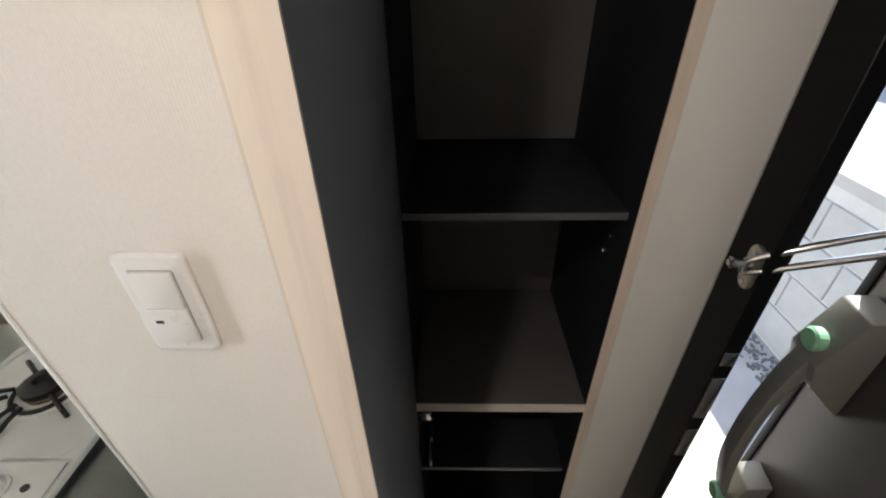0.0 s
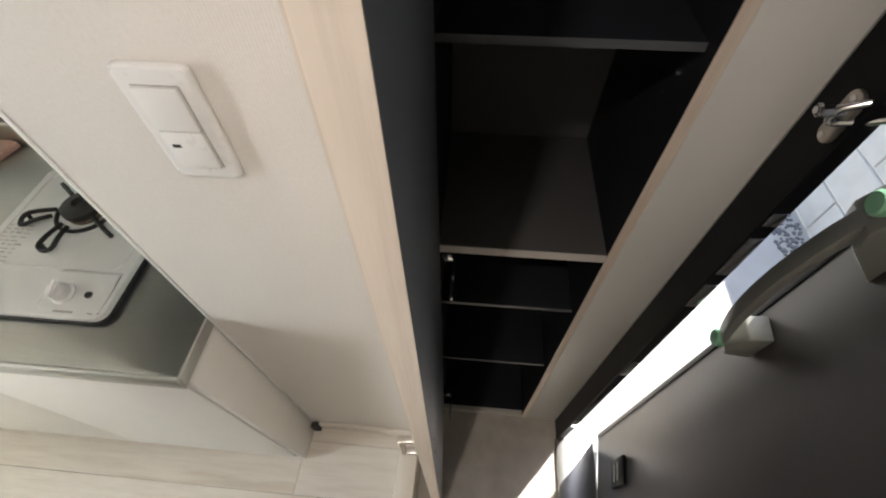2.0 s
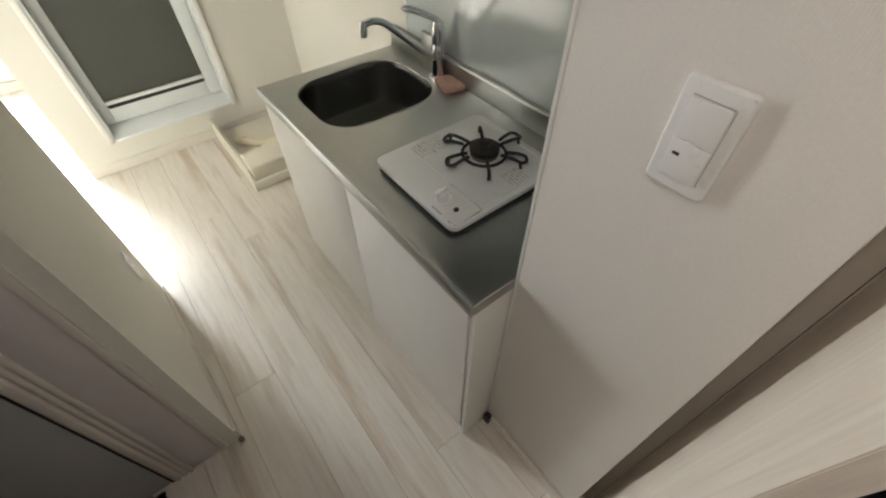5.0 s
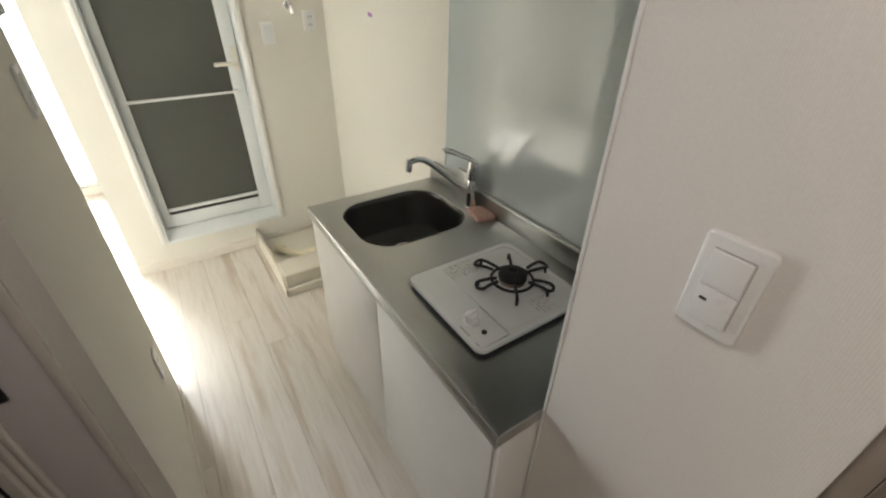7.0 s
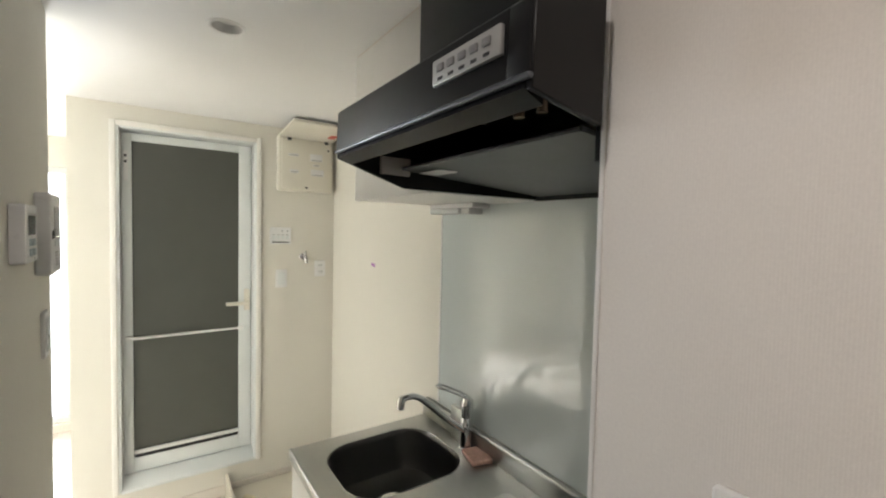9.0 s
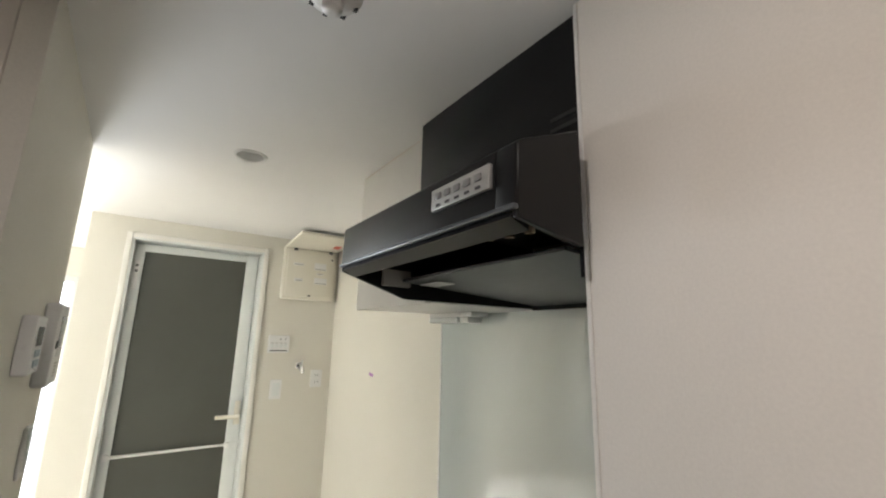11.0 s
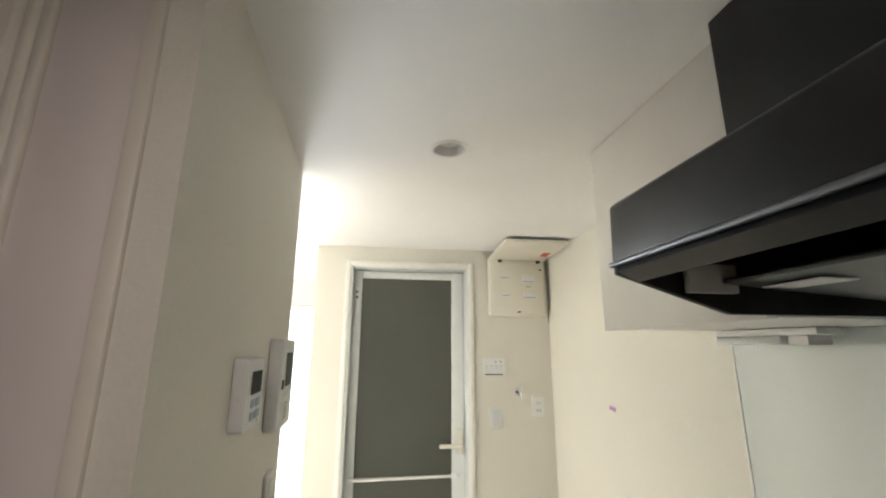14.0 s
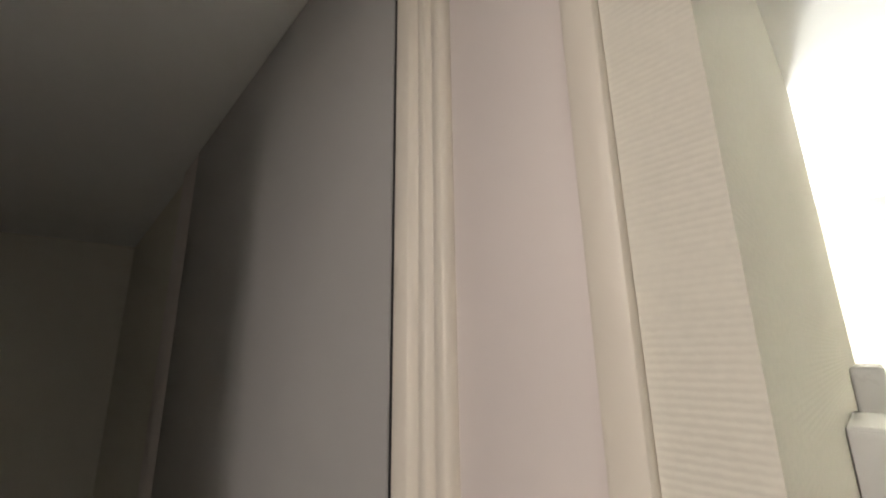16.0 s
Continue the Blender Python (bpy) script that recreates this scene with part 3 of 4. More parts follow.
# ---- bathroom door ----
bath_casing = thing("bathroom_door_casing", (XB, -0.34, 0.165), "ivory-white moulded casing round the bathroom door", "door casing", "", "structure")
for y0, y1 in ((-0.694, -0.668), (-0.012, 0.0145)):
    part("casing_side", B(XB + 0.0065, XB + 0.016, y0, y1, 0.166, 2.0925, bevel=0.004, seg=3), CASEWHITE, bath_casing)
part("casing_head", B(XB + 0.0065, XB + 0.016, -0.668, -0.012, 2.066, 2.0925, bevel=0.004, seg=3), CASEWHITE, bath_casing)
bd = thing("bathroom_door", (XB - 0.08, -0.34, 0.165), "closed bathroom door with white aluminium frame and darkened frosted panes", "door")
XF = XB + 0.006
for y0, y1 in ((-0.6895, -0.655), (-0.020, 0.0115)):
    part("door_frame", B(XB - 0.12, XF, y0, y1, 0.166, 2.0895, bevel=0.003), GREYWHITE, bd)
part("door_frame", B(XB - 0.12, XF, -0.655, -0.020, 2.058, 2.0895, bevel=0.003), GREYWHITE, bd)
part("door_sill", prism(bmesh.new(), [(XB - 0.13, 0.166), (XB + 0.012, 0.166), (XB + 0.012, 0.180), (XB - 0.085, 0.215), (XB - 0.13, 0.215)], "y", -0.655, -0.020, 0.002), GREYWHITE, bd)
lf = part("door_leaf", B(XB - 0.118, XB - 0.090, -0.652, -0.608, 0.218, 2.054, bevel=0.003), GREYWHITE, bd)
for args in ((-0.092, -0.023, 0.218, 2.054), (-0.608, -0.092, 2.012, 2.054), (-0.608, -0.092, 0.218, 0.300)):
    part("stile", B(XB - 0.1175, XB - 0.0905, *args, bevel=0.003), GREYWHITE, lf)
part("pane", B(XB - 0.112, XB - 0.104, -0.609, -0.091, 0.962, 2.013), FROST, lf, "frosted upper pane, greyed for the dark room behind")
part("pane", B(XB - 0.112, XB - 0.104, -0.609, -0.091, 0.299, 0.950), FROST, lf, "frosted lower pane, greyed for the dark room behind")
bar = part("towel_bar", tube(bmesh.new(), [(XB - 0.075, -0.640, 0.957), (XB - 0.075, -0.075, 0.962)], 0.0065, 12), WHITE, lf)
for y in (-0.628, -0.085):
    part("bracket", B(XB - 0.092, XB - 0.066, y - 0.014, y + 0.014, 0.946, 0.974, bevel=0.006), WHITE, bar)
part("vent_rail", B(XB - 0.100, XB - 0.080, -0.606, -0.094, 0.322, 0.340, bevel=0.003), WHITE, lf)
part("vent_slot", B(XB - 0.0895, XB - 0.0885, -0.600, -0.098, 0.300, 0.316), RUBBER_SHADE, lf)
hp = part("lever_handle", tube(bmesh.new(), curve_points([(XB - 0.05, -0.045, 1.112), (XB - 0.045, -0.075, 1.113), (XB - 0.045, -0.12, 1.114), (XB - 0.047, -0.165, 1.114)], 4), 0.011, 12), IVORY, lf, "cream plastic lever")
part("handle_plate", B(XB - 0.091, XB - 0.076, -0.064, -0.032, 1.065, 1.195, bevel=0.005), IVORY, hp)
part("neck", disc(bmesh.new(), (XB - 0.078, -0.047, 1.112), 0.011, 0.032, "x", 16), IVORY, hp)
part("lock_button", disc(bmesh.new(), (XB - 0.091, -0.045, 0.963), 0.013, 0.008, "x", 18, 0.002), GREYWHITE, lf)
part("hinge_cover", B(XB - 0.091, XB - 0.083, -0.645, -0.622, 1.80, 1.96, bevel=0.004), WHITE, lf)
for z in (1.925, 1.895):
    part("mark", B(XB - 0.0832, XB - 0.0822, -0.640, -0.628, z, z + 0.012), DARK, lf)

# ---- things on the bathroom wall ----
XP = XB + 0.0005
pn = thing("breaker_panel", (XP, 0.26, 1.79), "ivory breaker panel with its lid raised to the ceiling", "breaker panel")
tray = bmesh.new()
box(tray, XP, XP + 0.050, 0.100, 0.430, 1.795, 2.128, bevel=0.010, seg=3)
body = part("panel_body", tray, IVORY, pn)
part("inner_cover", B(XP + 0.0495, XP + 0.058, 0.117, 0.413, 1.812, 2.108, bevel=0.004), IVORY, body)
for y0, y1, z0, z1 in ((0.155, 0.215, 2.005, 2.02), (0.285, 0.36, 1.985, 2.03), (0.30, 0.345, 1.955, 1.965), (0.165, 0.215, 1.905, 1.925), (0.29, 0.37, 1.895, 1.935)):
    sw = part("breaker_switch", B(XP + 0.0575, XP + 0.0635, y0, y1, z0, z1, bevel=0.001), WHITE, body)
    part("label_bar", B(XP + 0.0633, XP + 0.0641, y0 + 0.005, y1 - 0.005, z0 + 0.003, z0 + 0.008), GREYMARK, sw)
part("latch", B(XP + 0.058, XP + 0.061, 0.255, 0.273, 1.815, 1.823), DARK, body)
part("screw", disc(bmesh.new(), (XP + 0.058, 0.398, 2.06), 0.006, 0.003, "x", 12), DARK, body)
lid = bmesh.new()
box(lid, 0.0, 0.335, 0.100, 0.430, 0.0, 0.018, bevel=0.006)
lid.transform(Matrix.Translation((XP + 0.052, 0, 2.112)) @ Matrix.Rotation(radians(-4), 4, "Y"))
lid_ob = part("lid", lid, IVORY, pn, "ivory lid swung up")
mk = B(0.10, 0.17, 0.36, 0.40, -0.0012, 0.0)
mk.transform(Matrix.Translation((XP + 0.052, 0, 2.112)) @ Matrix.Rotation(radians(-4), 4, "Y"))
part("warning_mark", mk, REDMARK, lid_ob, "small red print")
for y in (0.15, 0.375):
    part("lid_hinge", B(XP + 0.046, XP + 0.066, y, y + 0.022, 2.098, 2.114, bevel=0.003), DARK, lid_ob)


def wall_box_west(name, y0, y1, z0, z1, depth, mat, label, category, r=0.006):
    return thing(name, (XP, (y0 + y1) / 2, z0), label, category), prism(bmesh.new(), rounded(y0, y1, z0, z1, r, 4), "x", XP, XP + depth, 0.0015, 1)


bc, bm = wall_box_west("bath_fan_control", 0.064, 0.187, 1.470, 1.573, 0.012, WHITE, "white bathroom fan control with small buttons", "control panel")
bcp = part("plate", bm, WHITE, bc)
for i in range(4):
    part("button", B(XP + 0.011, XP + 0.0145, 0.076 + i * 0.026, 0.094 + i * 0.026, 1.500, 1.522, bevel=0.001), GREYWHITE, bcp)
    part("print", B(XP + 0.0118, XP + 0.0126, 0.078 + i * 0.026, 0.092 + i * 0.026, 1.526, 1.530), GREYMARK, bcp)
part("print", B(XP + 0.0118, XP + 0.0126, 0.075, 0.175, 1.480, 1.486), DARK, bcp)
for i in range(2):
    part("indicator", B(XP + 0.0118, XP + 0.0130, 0.130 + i * 0.03, 0.136 + i * 0.03, 1.548, 1.554), DARK, bcp)
tap = thing("washer_tap", (XP, 0.262, 1.385), "small chrome washing machine tap on the wall", "tap")
part("rose", disc(bmesh.new(), (XP, 0.262, 1.392), 0.024, 0.008, "x", 24, 0.003), CHROME, tap)
part("body", tube(bmesh.new(), curve_points([(XP + 0.006, 0.262, 1.392), (XP + 0.04, 0.262, 1.392), (XP + 0.055, 0.264, 1.380), (XP + 0.057, 0.266, 1.355)], 4), 0.0105, 12), CHROME, tap)
part("handle", tube(bmesh.new(), [(XP + 0.035, 0.262, 1.400), (XP + 0.037, 0.262, 1.420), (XP + 0.060, 0.262, 1.424)], 0.006, 10), CHROME, tap)
ws, bm = wall_box_west("light_switch", 0.098, 0.165, 1.204, 1.315, 0.008, WHITE, "white plastic light switch beside the bathroom door", "switch")
part("plate", bm, WHITE, ws)
part("rocker", B(XP + 0.0075, XP + 0.0115, 0.110, 0.153, 1.222, 1.297, bevel=0.001), GREYWHITE, ws)
wo, bm = wall_box_west("wall_outlet", 0.335, 0.405, 1.262, 1.366, 0.007, WHITE, "white wall outlet near the corner", "outlet")
wop = part("plate", bm, WHITE, wo)
for z in (1.288, 1.328):
    for y in (0.362, 0.378):
        part("slot", B(XP + 0.0068, XP + 0.0078, y, y + 0.003, z, z + 0.012), DARK, wop)
tape = tagged(part("tape_scrap", prism(bmesh.new(), [(-1.735, 1.378), (-1.690, 1.372), (-1.686, 1.388), (-1.731, 1.394)], "y", YB - 0.0012, YB - 0.0002), PURPLE), "scrap of purple tape stuck on the wall", "tape")

# ---- washing machine pan ----
pan = thing("washing_machine_pan", (-1.98, 0.14, 0.0), "ivory plastic washing machine pan on the floor", "drain pan")
part("tray", B(-2.315, -1.668, -0.170, YB - 0.006, 0.001, 0.030, bevel=0.004), PAN, pan)
part("side_rim", prism(bmesh.new(), [(-2.315, 0.001), (-1.664, 0.001), (-1.664, 0.060), (-1.690, 0.068), (-1.715, 0.118), (-1.86, 0.124), (-2.315, 0.128)], "y", -0.178, -0.162, 0.003), PAN, pan)
part("front_lip", B(-1.684, -1.664, -0.178, YB - 0.006, 0.001, 0.055, bevel=0.005), PAN, pan)
part("corner_foot", B(-1.86, -1.692, -0.1615, 0.10, 0.0295, 0.128, bevel=0.008, seg=3), PAN, pan)
part("corner_foot", B(-1.86, -1.692, 0.27, YB - 0.01, 0.0295, 0.128, bevel=0.008, seg=3), PAN, pan)
part("front_lip", B(-1.72, -1.694, 0.101, 0.269, 0.0295, 0.112, bevel=0.006), PAN, pan)
elbow = thing("drain_elbow", (-2.02, -0.02, 0.03), "cream plastic drain elbow lying in the pan", "pipe")
part("pipe", tube(bmesh.new(), curve_points([(-2.10, -0.09, 0.058), (-2.02, -0.04, 0.066), (-1.96, 0.01, 0.070), (-1.93, 0.06, 0.078)], 5), 0.021, 14), HOSE, elbow)
part("collar", tube(bmesh.new(), [(-2.12, -0.10, 0.060), (-2.075, -0.072, 0.063)], 0.026, 16), HOSE, elbow)
part("collar", tube(bmesh.new(), [(-1.945, 0.035, 0.084), (-1.922, 0.085, 0.084)], 0.026, 16), HOSE, elbow)

# ---- kitchen ----
CX = -1.125        # the unit's far end
base = thing("kitchen_base_cabinet", (-0.56, 0.18, 0.0), "glossy white two-door kitchen base cabinet", "cabinet")
carcass = bmesh.new()
box(carcass, CX + 0.010, CX + 0.026, -0.098, YB - 0.01, 0.045, 0.768)
box(carcass, -0.022, -0.006, -0.098, YB - 0.01, 0.045, 0.768)
box(carcass, CX + 0.026, -0.022, -0.098, YB - 0.01, 0.045, 0.061)
box(carcass, CX + 0.026, -0.022, YB - 0.02, YB - 0.01, 0.061, 0.768)
part("body", carcass, LACQUER, base)
part("plinth", B(CX + 0.012, -0.012, -0.090, YB - 0.02, 0.0, 0.0445), LACQUER, base)
for x0, x1 in ((CX + 0.008, -0.5615), (-0.5580, -0.022)):
    part("door", B(x0, x1, -0.112, -0.0985, 0.048, 0.752, bevel=0.0015), LACQUER, base)
part("side_panel", B(-0.0205, -0.0045, -0.108, -0.001, 0.004, 0.768, bevel=0.001), LACQUER, base)
part("finger_rail", B(CX + 0.012, -0.022, -0.104, -0.0985, 0.754, 0.767), GREYWHITE, base)
# black block fills the notch by the baseboard to draw its shade
part("foot_gap_shade", B(-0.004, 0.020, -0.020, -0.0005, 0.0, 0.045), RUBBER_SHADE, base)

SX0, SX1, SY0, SY1, SR = -1.055, -0.700, -0.045, 0.365, 0.115
top = thing("worktop", (-0.56, 0.17, 0.77), "brushed stainless steel worktop with a pressed sink", "worktop")
wt = bmesh.new()
inner = rounded(SX0, SX1, SY0, SY1, SR, 9)
outer = rounded(CX, -0.002, -0.118, YB - 0.009, 0.004, 9)
vi = [wt.verts.new((a, b, 0.800)) for a, b in inner]
vo = [wt.verts.new((a, b, 0.800)) for a, b in outer]
n = len(vi)
for i in range(n):
    wt.faces.new((vi[i], vi[(i + 1) % n], vo[(i + 1) % n], vo[i]))
lowo = [wt.verts.new((a, b, 0.769)) for a, b in outer]
for i in range(n):
    wt.faces.new((vo[i], vo[(i + 1) % n], lowo[(i + 1) % n], lowo[i]))
bmesh.ops.recalc_face_normals(wt, faces=wt.faces[:])
bmesh.ops.bevel(wt, geom=[e for e in wt.edges if all(v in vo for v in e.verts)], offset=0.004, segments=3, profile=0.5, affect="EDGES")
part("top_sheet", wt, STEEL, top)
part("front_band", B(CX + 0.002, -0.003, -0.1225, -0.1185, 0.764, 0.792, bevel=0.001), STEEL, top, "flat steel front edge")
front = tube(bmesh.new(), [(CX + 0.002, -0.1165, 0.7955), (-0.003, -0.1165, 0.7955)], 0.0062, 14)
part("front_roll", front, STEEL, top, "rolled bright front edge")
us = part("upstand", prism(bmesh.new(), [(YB - 0.034, 0.7995), (YB - 0.008, 0.7995), (YB - 0.008, 0.868), (YB - 0.026, 0.868), (YB - 0.030, 0.862)], "x", CX, -0.0045, 0.002), STEEL, top)
bowl = bmesh.new()
levels = [(0.0, 0.8002), (0.004, 0.797), (0.008, 0.780), (0.016, 0.70), (0.030, 0.660), (0.060, 0.648), (0.12, 0.645)]
rings = []
for inset, z in levels:
    r = max(SR - inset * 0.5, 0.03)
    rings.append([bowl.verts.new((a, b, z)) for a, b in rounded(SX0 + inset, SX1 - inset, SY0 + inset, SY1 - inset, r, 9)])
for a, b in zip(rings, rings[1:]):
    for i in range(len(a)):
        bowl.faces.new((a[i], a[(i + 1) % n], b[(i + 1) % n], b[i]))
bowl.faces.new(rings[-1])
bmesh.ops.recalc_face_normals(bowl, faces=bowl.faces[:])
bmesh.ops.reverse_faces(bowl, faces=bowl.faces[:])
sink = part("sink_bowl", bowl, SHADESTEEL, top, "deep brushed steel sink bowl")
part("sink_rim", tube(bmesh.new(), [(a, b, 0.8005) for a, b in inner + inner[:1]], 0.0018, 8), STEEL, sink)
part("drain", lathe(bmesh.new(), (-0.88, 0.16, 0.6455), [(0.058, 0.0), (0.057, 0.004), (0.044, 0.004), (0.038, 0.001), (0.002, 0.001)]), CHROME, sink)
for i in range(3):
    part("stain", disc(bmesh.new(), (-0.385 + 0.013 * i, -0.078 + 0.004 * i, 0.8003), 0.009 - 0.0025 * i, 0.0005, "z", 16), GREYMARK, top)

splash = thing("splash_panel", (-0.52, YB, 0.87), "glossy pale green-white kitchen splash panel", "panel")
part("sheet", B(-1.045, -0.005, YB - 0.0075, YB - 0.0008, 0.8685, 1.668), SPLASH, splash)
part("edge_trim", B(-1.052, -1.0445, YB - 0.010, YB - 0.0005, 0.8685, 1.668, bevel=0.001), WHITE, splash)
side = thing("side_splash", (-0.003, 0.2, 0.8), "white laminate panel on the alcove's side", "panel")
part("sheet", B(-0.0042, -0.0036, 0.004, YB - 0.036, 0.802, 2.13), SPLASH, side)

# faucet
FX, FY = -0.800, 0.408
fa = thing("kitchen_faucet", (FX, FY, 0.80), "chrome single-lever kitchen faucet with a long spout", "faucet")
part("body", lathe(bmesh.new(), (FX, FY, 0.8002), [(0.027, 0.0), (0.027, 0.006), (0.022, 0.010), (0.0205, 0.05), (0.0205, 0.110), (0.0195, 0.112), (0.0195, 0.115), (0.0215, 0.117), (0.022, 0.160), (0.020, 0.178), (0.014, 0.187), (0.003, 0.190)]), CHROME, fa)
part("spout", tube(bmesh.new(), curve_points([(FX, FY - 0.012, 0.868), (FX, FY - 0.080, 0.922), (FX, FY - 0.150, 0.984), (FX, FY - 0.195, 1.022), (FX, FY - 0.225, 1.035), (FX, FY - 0.250, 1.036), (FX, FY - 0.268, 1.031)], 5), 0.0100, 14), CHROME, fa)
part("nozzle", tube(bmesh.new(), [(FX, FY - 0.262, 1.041), (FX, FY - 0.267, 1.026), (FX, FY - 0.270, 1.003)], [0.0115, 0.0125, 0.0125], 14), CHROME, fa, "chrome spout end")
lean = Vector((-0.058, -0.089, 0)).normalized()
across = Vector((-lean.y, lean.x, 0))


def on_lever(d, w, z):
    return Vector((FX, FY, 0)) + lean * d + across * w + Vector((0, 0, z))


loop = curve_points([on_lever(*p) for p in ((-0.014, 0.012, 0.978), (0.020, 0.016, 0.996), (0.070, 0.018, 1.016), (0.098, 0.016, 1.023), (0.109, 0.0, 1.025), (0.098, -0.016, 1.023), (0.070, -0.018, 1.016), (0.020, -0.016, 0.996), (-0.014, -0.012, 0.978))], 5)
part("lever", tube(bmesh.new(), loop, 0.0048, 10), CHROME, fa, "open loop chrome lever")
part("valve_plate", B(FX - 0.10, FX - 0.015, YB - 0.052, YB - 0.035, 0.80, 0.925, bevel=0.004), STEEL, fa)
sb = bmesh.new()
box(sb, -0.047, 0.047, -0.037, 0.037, 0.0, 0.017, bevel=0.004, seg=3)
sb.transform(Matrix.Translation((-0.728, 0.400, 0.8002)) @ Matrix.Rotation(radians(-14), 4, "Z"))
tagged(part("sponge", sb, SPONGE), "flat pink kitchen sponge on the worktop", "sponge")

# stove
SXA, SXB, SYA, SYB = -0.505, -0.170, -0.036, 0.332
st = thing("gas_stove", (-0.337, 0.148, 0.80), "white enamel single-burner gas stove on the worktop", "stove")
# black block under the plate draws the dark gap of shade there
part("underside_shade", prism(bmesh.new(), rounded(SXA + 0.004, SXB - 0.003, SYA + 0.004, SYB - 0.004, 0.022, 5), "z", 0.8003, 0.8155), RUBBER_SHADE, st)
plate_ob = part("top_plate", prism(bmesh.new(), rounded(SXA, SXB, SYA, SYB, 0.024, 6), "z", 0.8150, 0.830, 0.004, 2), ENAMEL, st)
part("press_rim", tube(bmesh.new(), [(a, b, 0.8298) for a, b in rounded(SXA + 0.02, SXB - 0.02, SYA + 0.10, SYB - 0.02, 0.03, 6) + rounded(SXA + 0.02, SXB - 0.02, SYA + 0.10, SYB - 0.02, 0.03, 6)[:1]], 0.0022, 6), ENAMEL, plate_ob)
part("control_slope", prism(bmesh.new(), [(SYA + 0.006, 0.8295), (SYA + 0.10, 0.8295), (SYA + 0.088, 0.838), (SYA + 0.016, 0.832)], "x", -0.300, -0.178, 0.003), ENAMEL, plate_ob)
kn = part("knob", lathe(bmesh.new(), (0, 0, 0), [(0.021, 0.0), (0.021, 0.004), (0.017, 0.006), (0.016, 0.022), (0.013, 0.025), (0.002, 0.0255)], 24), WHITE, st, "round white knob")
kn.matrix_world = Matrix.Translation((-0.262, SYA + 0.045, 0.834)) @ Matrix.Rotation(radians(12), 4, "X")
part("grip", B(-0.004, 0.004, -0.016, 0.016, 0.022, 0.031, bevel=0.002), WHITE, kn).matrix_parent_inverse = Matrix.Identity(4)
part("ignition_window", disc(bmesh.new(), (-0.214, SYA + 0.045, 0.8345), 0.0065, 0.003, "z", 16), DARK, plate_ob)
part("logo_bar", B(-0.262, -0.225, SYA + 0.008, SYA + 0.012, 0.8325, 0.8332), GREYMARK, plate_ob)
part("code_mark", B(-0.200, -0.190, SYA + 0.010, SYA + 0.020, 0.8300, 0.8308), DARK, plate_ob)
rng = random.Random(9)
for i in range(10):
    y = SYA + 0.105 + i * 0.0098
    x = SXA + 0.022
    while x < SXA + 0.070:
        w = rng.uniform(0.006, 0.020)
        part("print_line", B(x, min(x + w, SXA + 0.080), y, y + rng.choice((0.0026, 0.0034, 0.0050)), 0.8298, 0.8303), rng.choice((GREYMARK, STAIN)), plate_ob)
        x += w + rng.uniform(0.003, 0.008)
for i in range(6):
    y = SYA + 0.215 + i * 0.0100
    x = SXB - 0.078
    while x < SXB - 0.030:
        w = rng.uniform(0.008, 0.020)
        part("print_line", B(x, min(x + w, SXB - 0.022), y, y + rng.choice((0.0026, 0.0042)), 0.8298, 0.8303), rng.choice((GREYMARK, STAIN)), plate_ob)
        x += w + rng.uniform(0.003, 0.007)
BX, BY = -0.338, 0.205
part("drip_ring", lathe(bmesh.new(), (BX, BY, 0.8297), [(0.066, 0.0), (0.064, 0.003), (0.050, 0.002), (0.036, 0.001), (0.002, 0.001)]), ENAMEL, st)
part("burner_cap", lathe(bmesh.new(), (BX, BY, 0.8297), [(0.034, 0.0), (0.034, 0.010), (0.040, 0.014), (0.040, 0.026), (0.030, 0.032), (0.014, 0.033), (0.010, 0.024), (0.001, 0.024)]), IRON, st, "black cast burner")
part("burner_neck", lathe(bmesh.new(), (BX, BY, 0.8297), [(0.037, 0.0), (0.038, 0.008), (0.034, 0.012), (0.001, 0.012)]), BURNT, st)
part("ignition_pin", tube(bmesh.new(), [(BX + 0.045, BY + 0.02, 0.83), (BX + 0.047, BY + 0.021, 0.852)], 0.003, 8), ENAMEL, st)
tv = bmesh.new()
circle = [(BX + 0.058 * math.cos(radians(a)), BY + 0.058 * math.sin(radians(a)), 0.836) for a in range(0, 361, 12)]
tube(tv, circle, 0.0042, 8)
trivet = part("trivet", tv, IRON, st, "black iron pan support")
for k in range(6):
    a = radians(85 + 60 * k)
    c, s = math.cos(a), math.sin(a)

    def at(r, w, z):
        return (BX + r * c - w * s, BY + r * s + w * c, z)
    bm = bmesh.new()
    if k in (1, 4):
        tube(bm, [at(0.046, 0, 0.850), at(0.088, 0, 0.852), at(0.102, 0, 0.848), at(0.106, 0, 0.8305)], 0.0045, 8)
        tube(bm, [at(0.058, 0, 0.834), at(0.058, 0, 0.850)], 0.003, 8)
    else:
        tube(bm, curve_points([at(0.050, -0.008, 0.850), at(0.085, -0.013, 0.853), at(0.108, -0.015, 0.850), at(0.116, 0.0, 0.847), at(0.108, 0.015, 0.850), at(0.085, 0.013, 0.853), at(0.056, 0.008, 0.850)], 4), 0.0045, 8)
        tube(bm, [at(0.104, -0.013, 0.848), at(0.108, -0.013, 0.8305)], 0.004, 8)
    part("prong", bm, IRON, trivet)

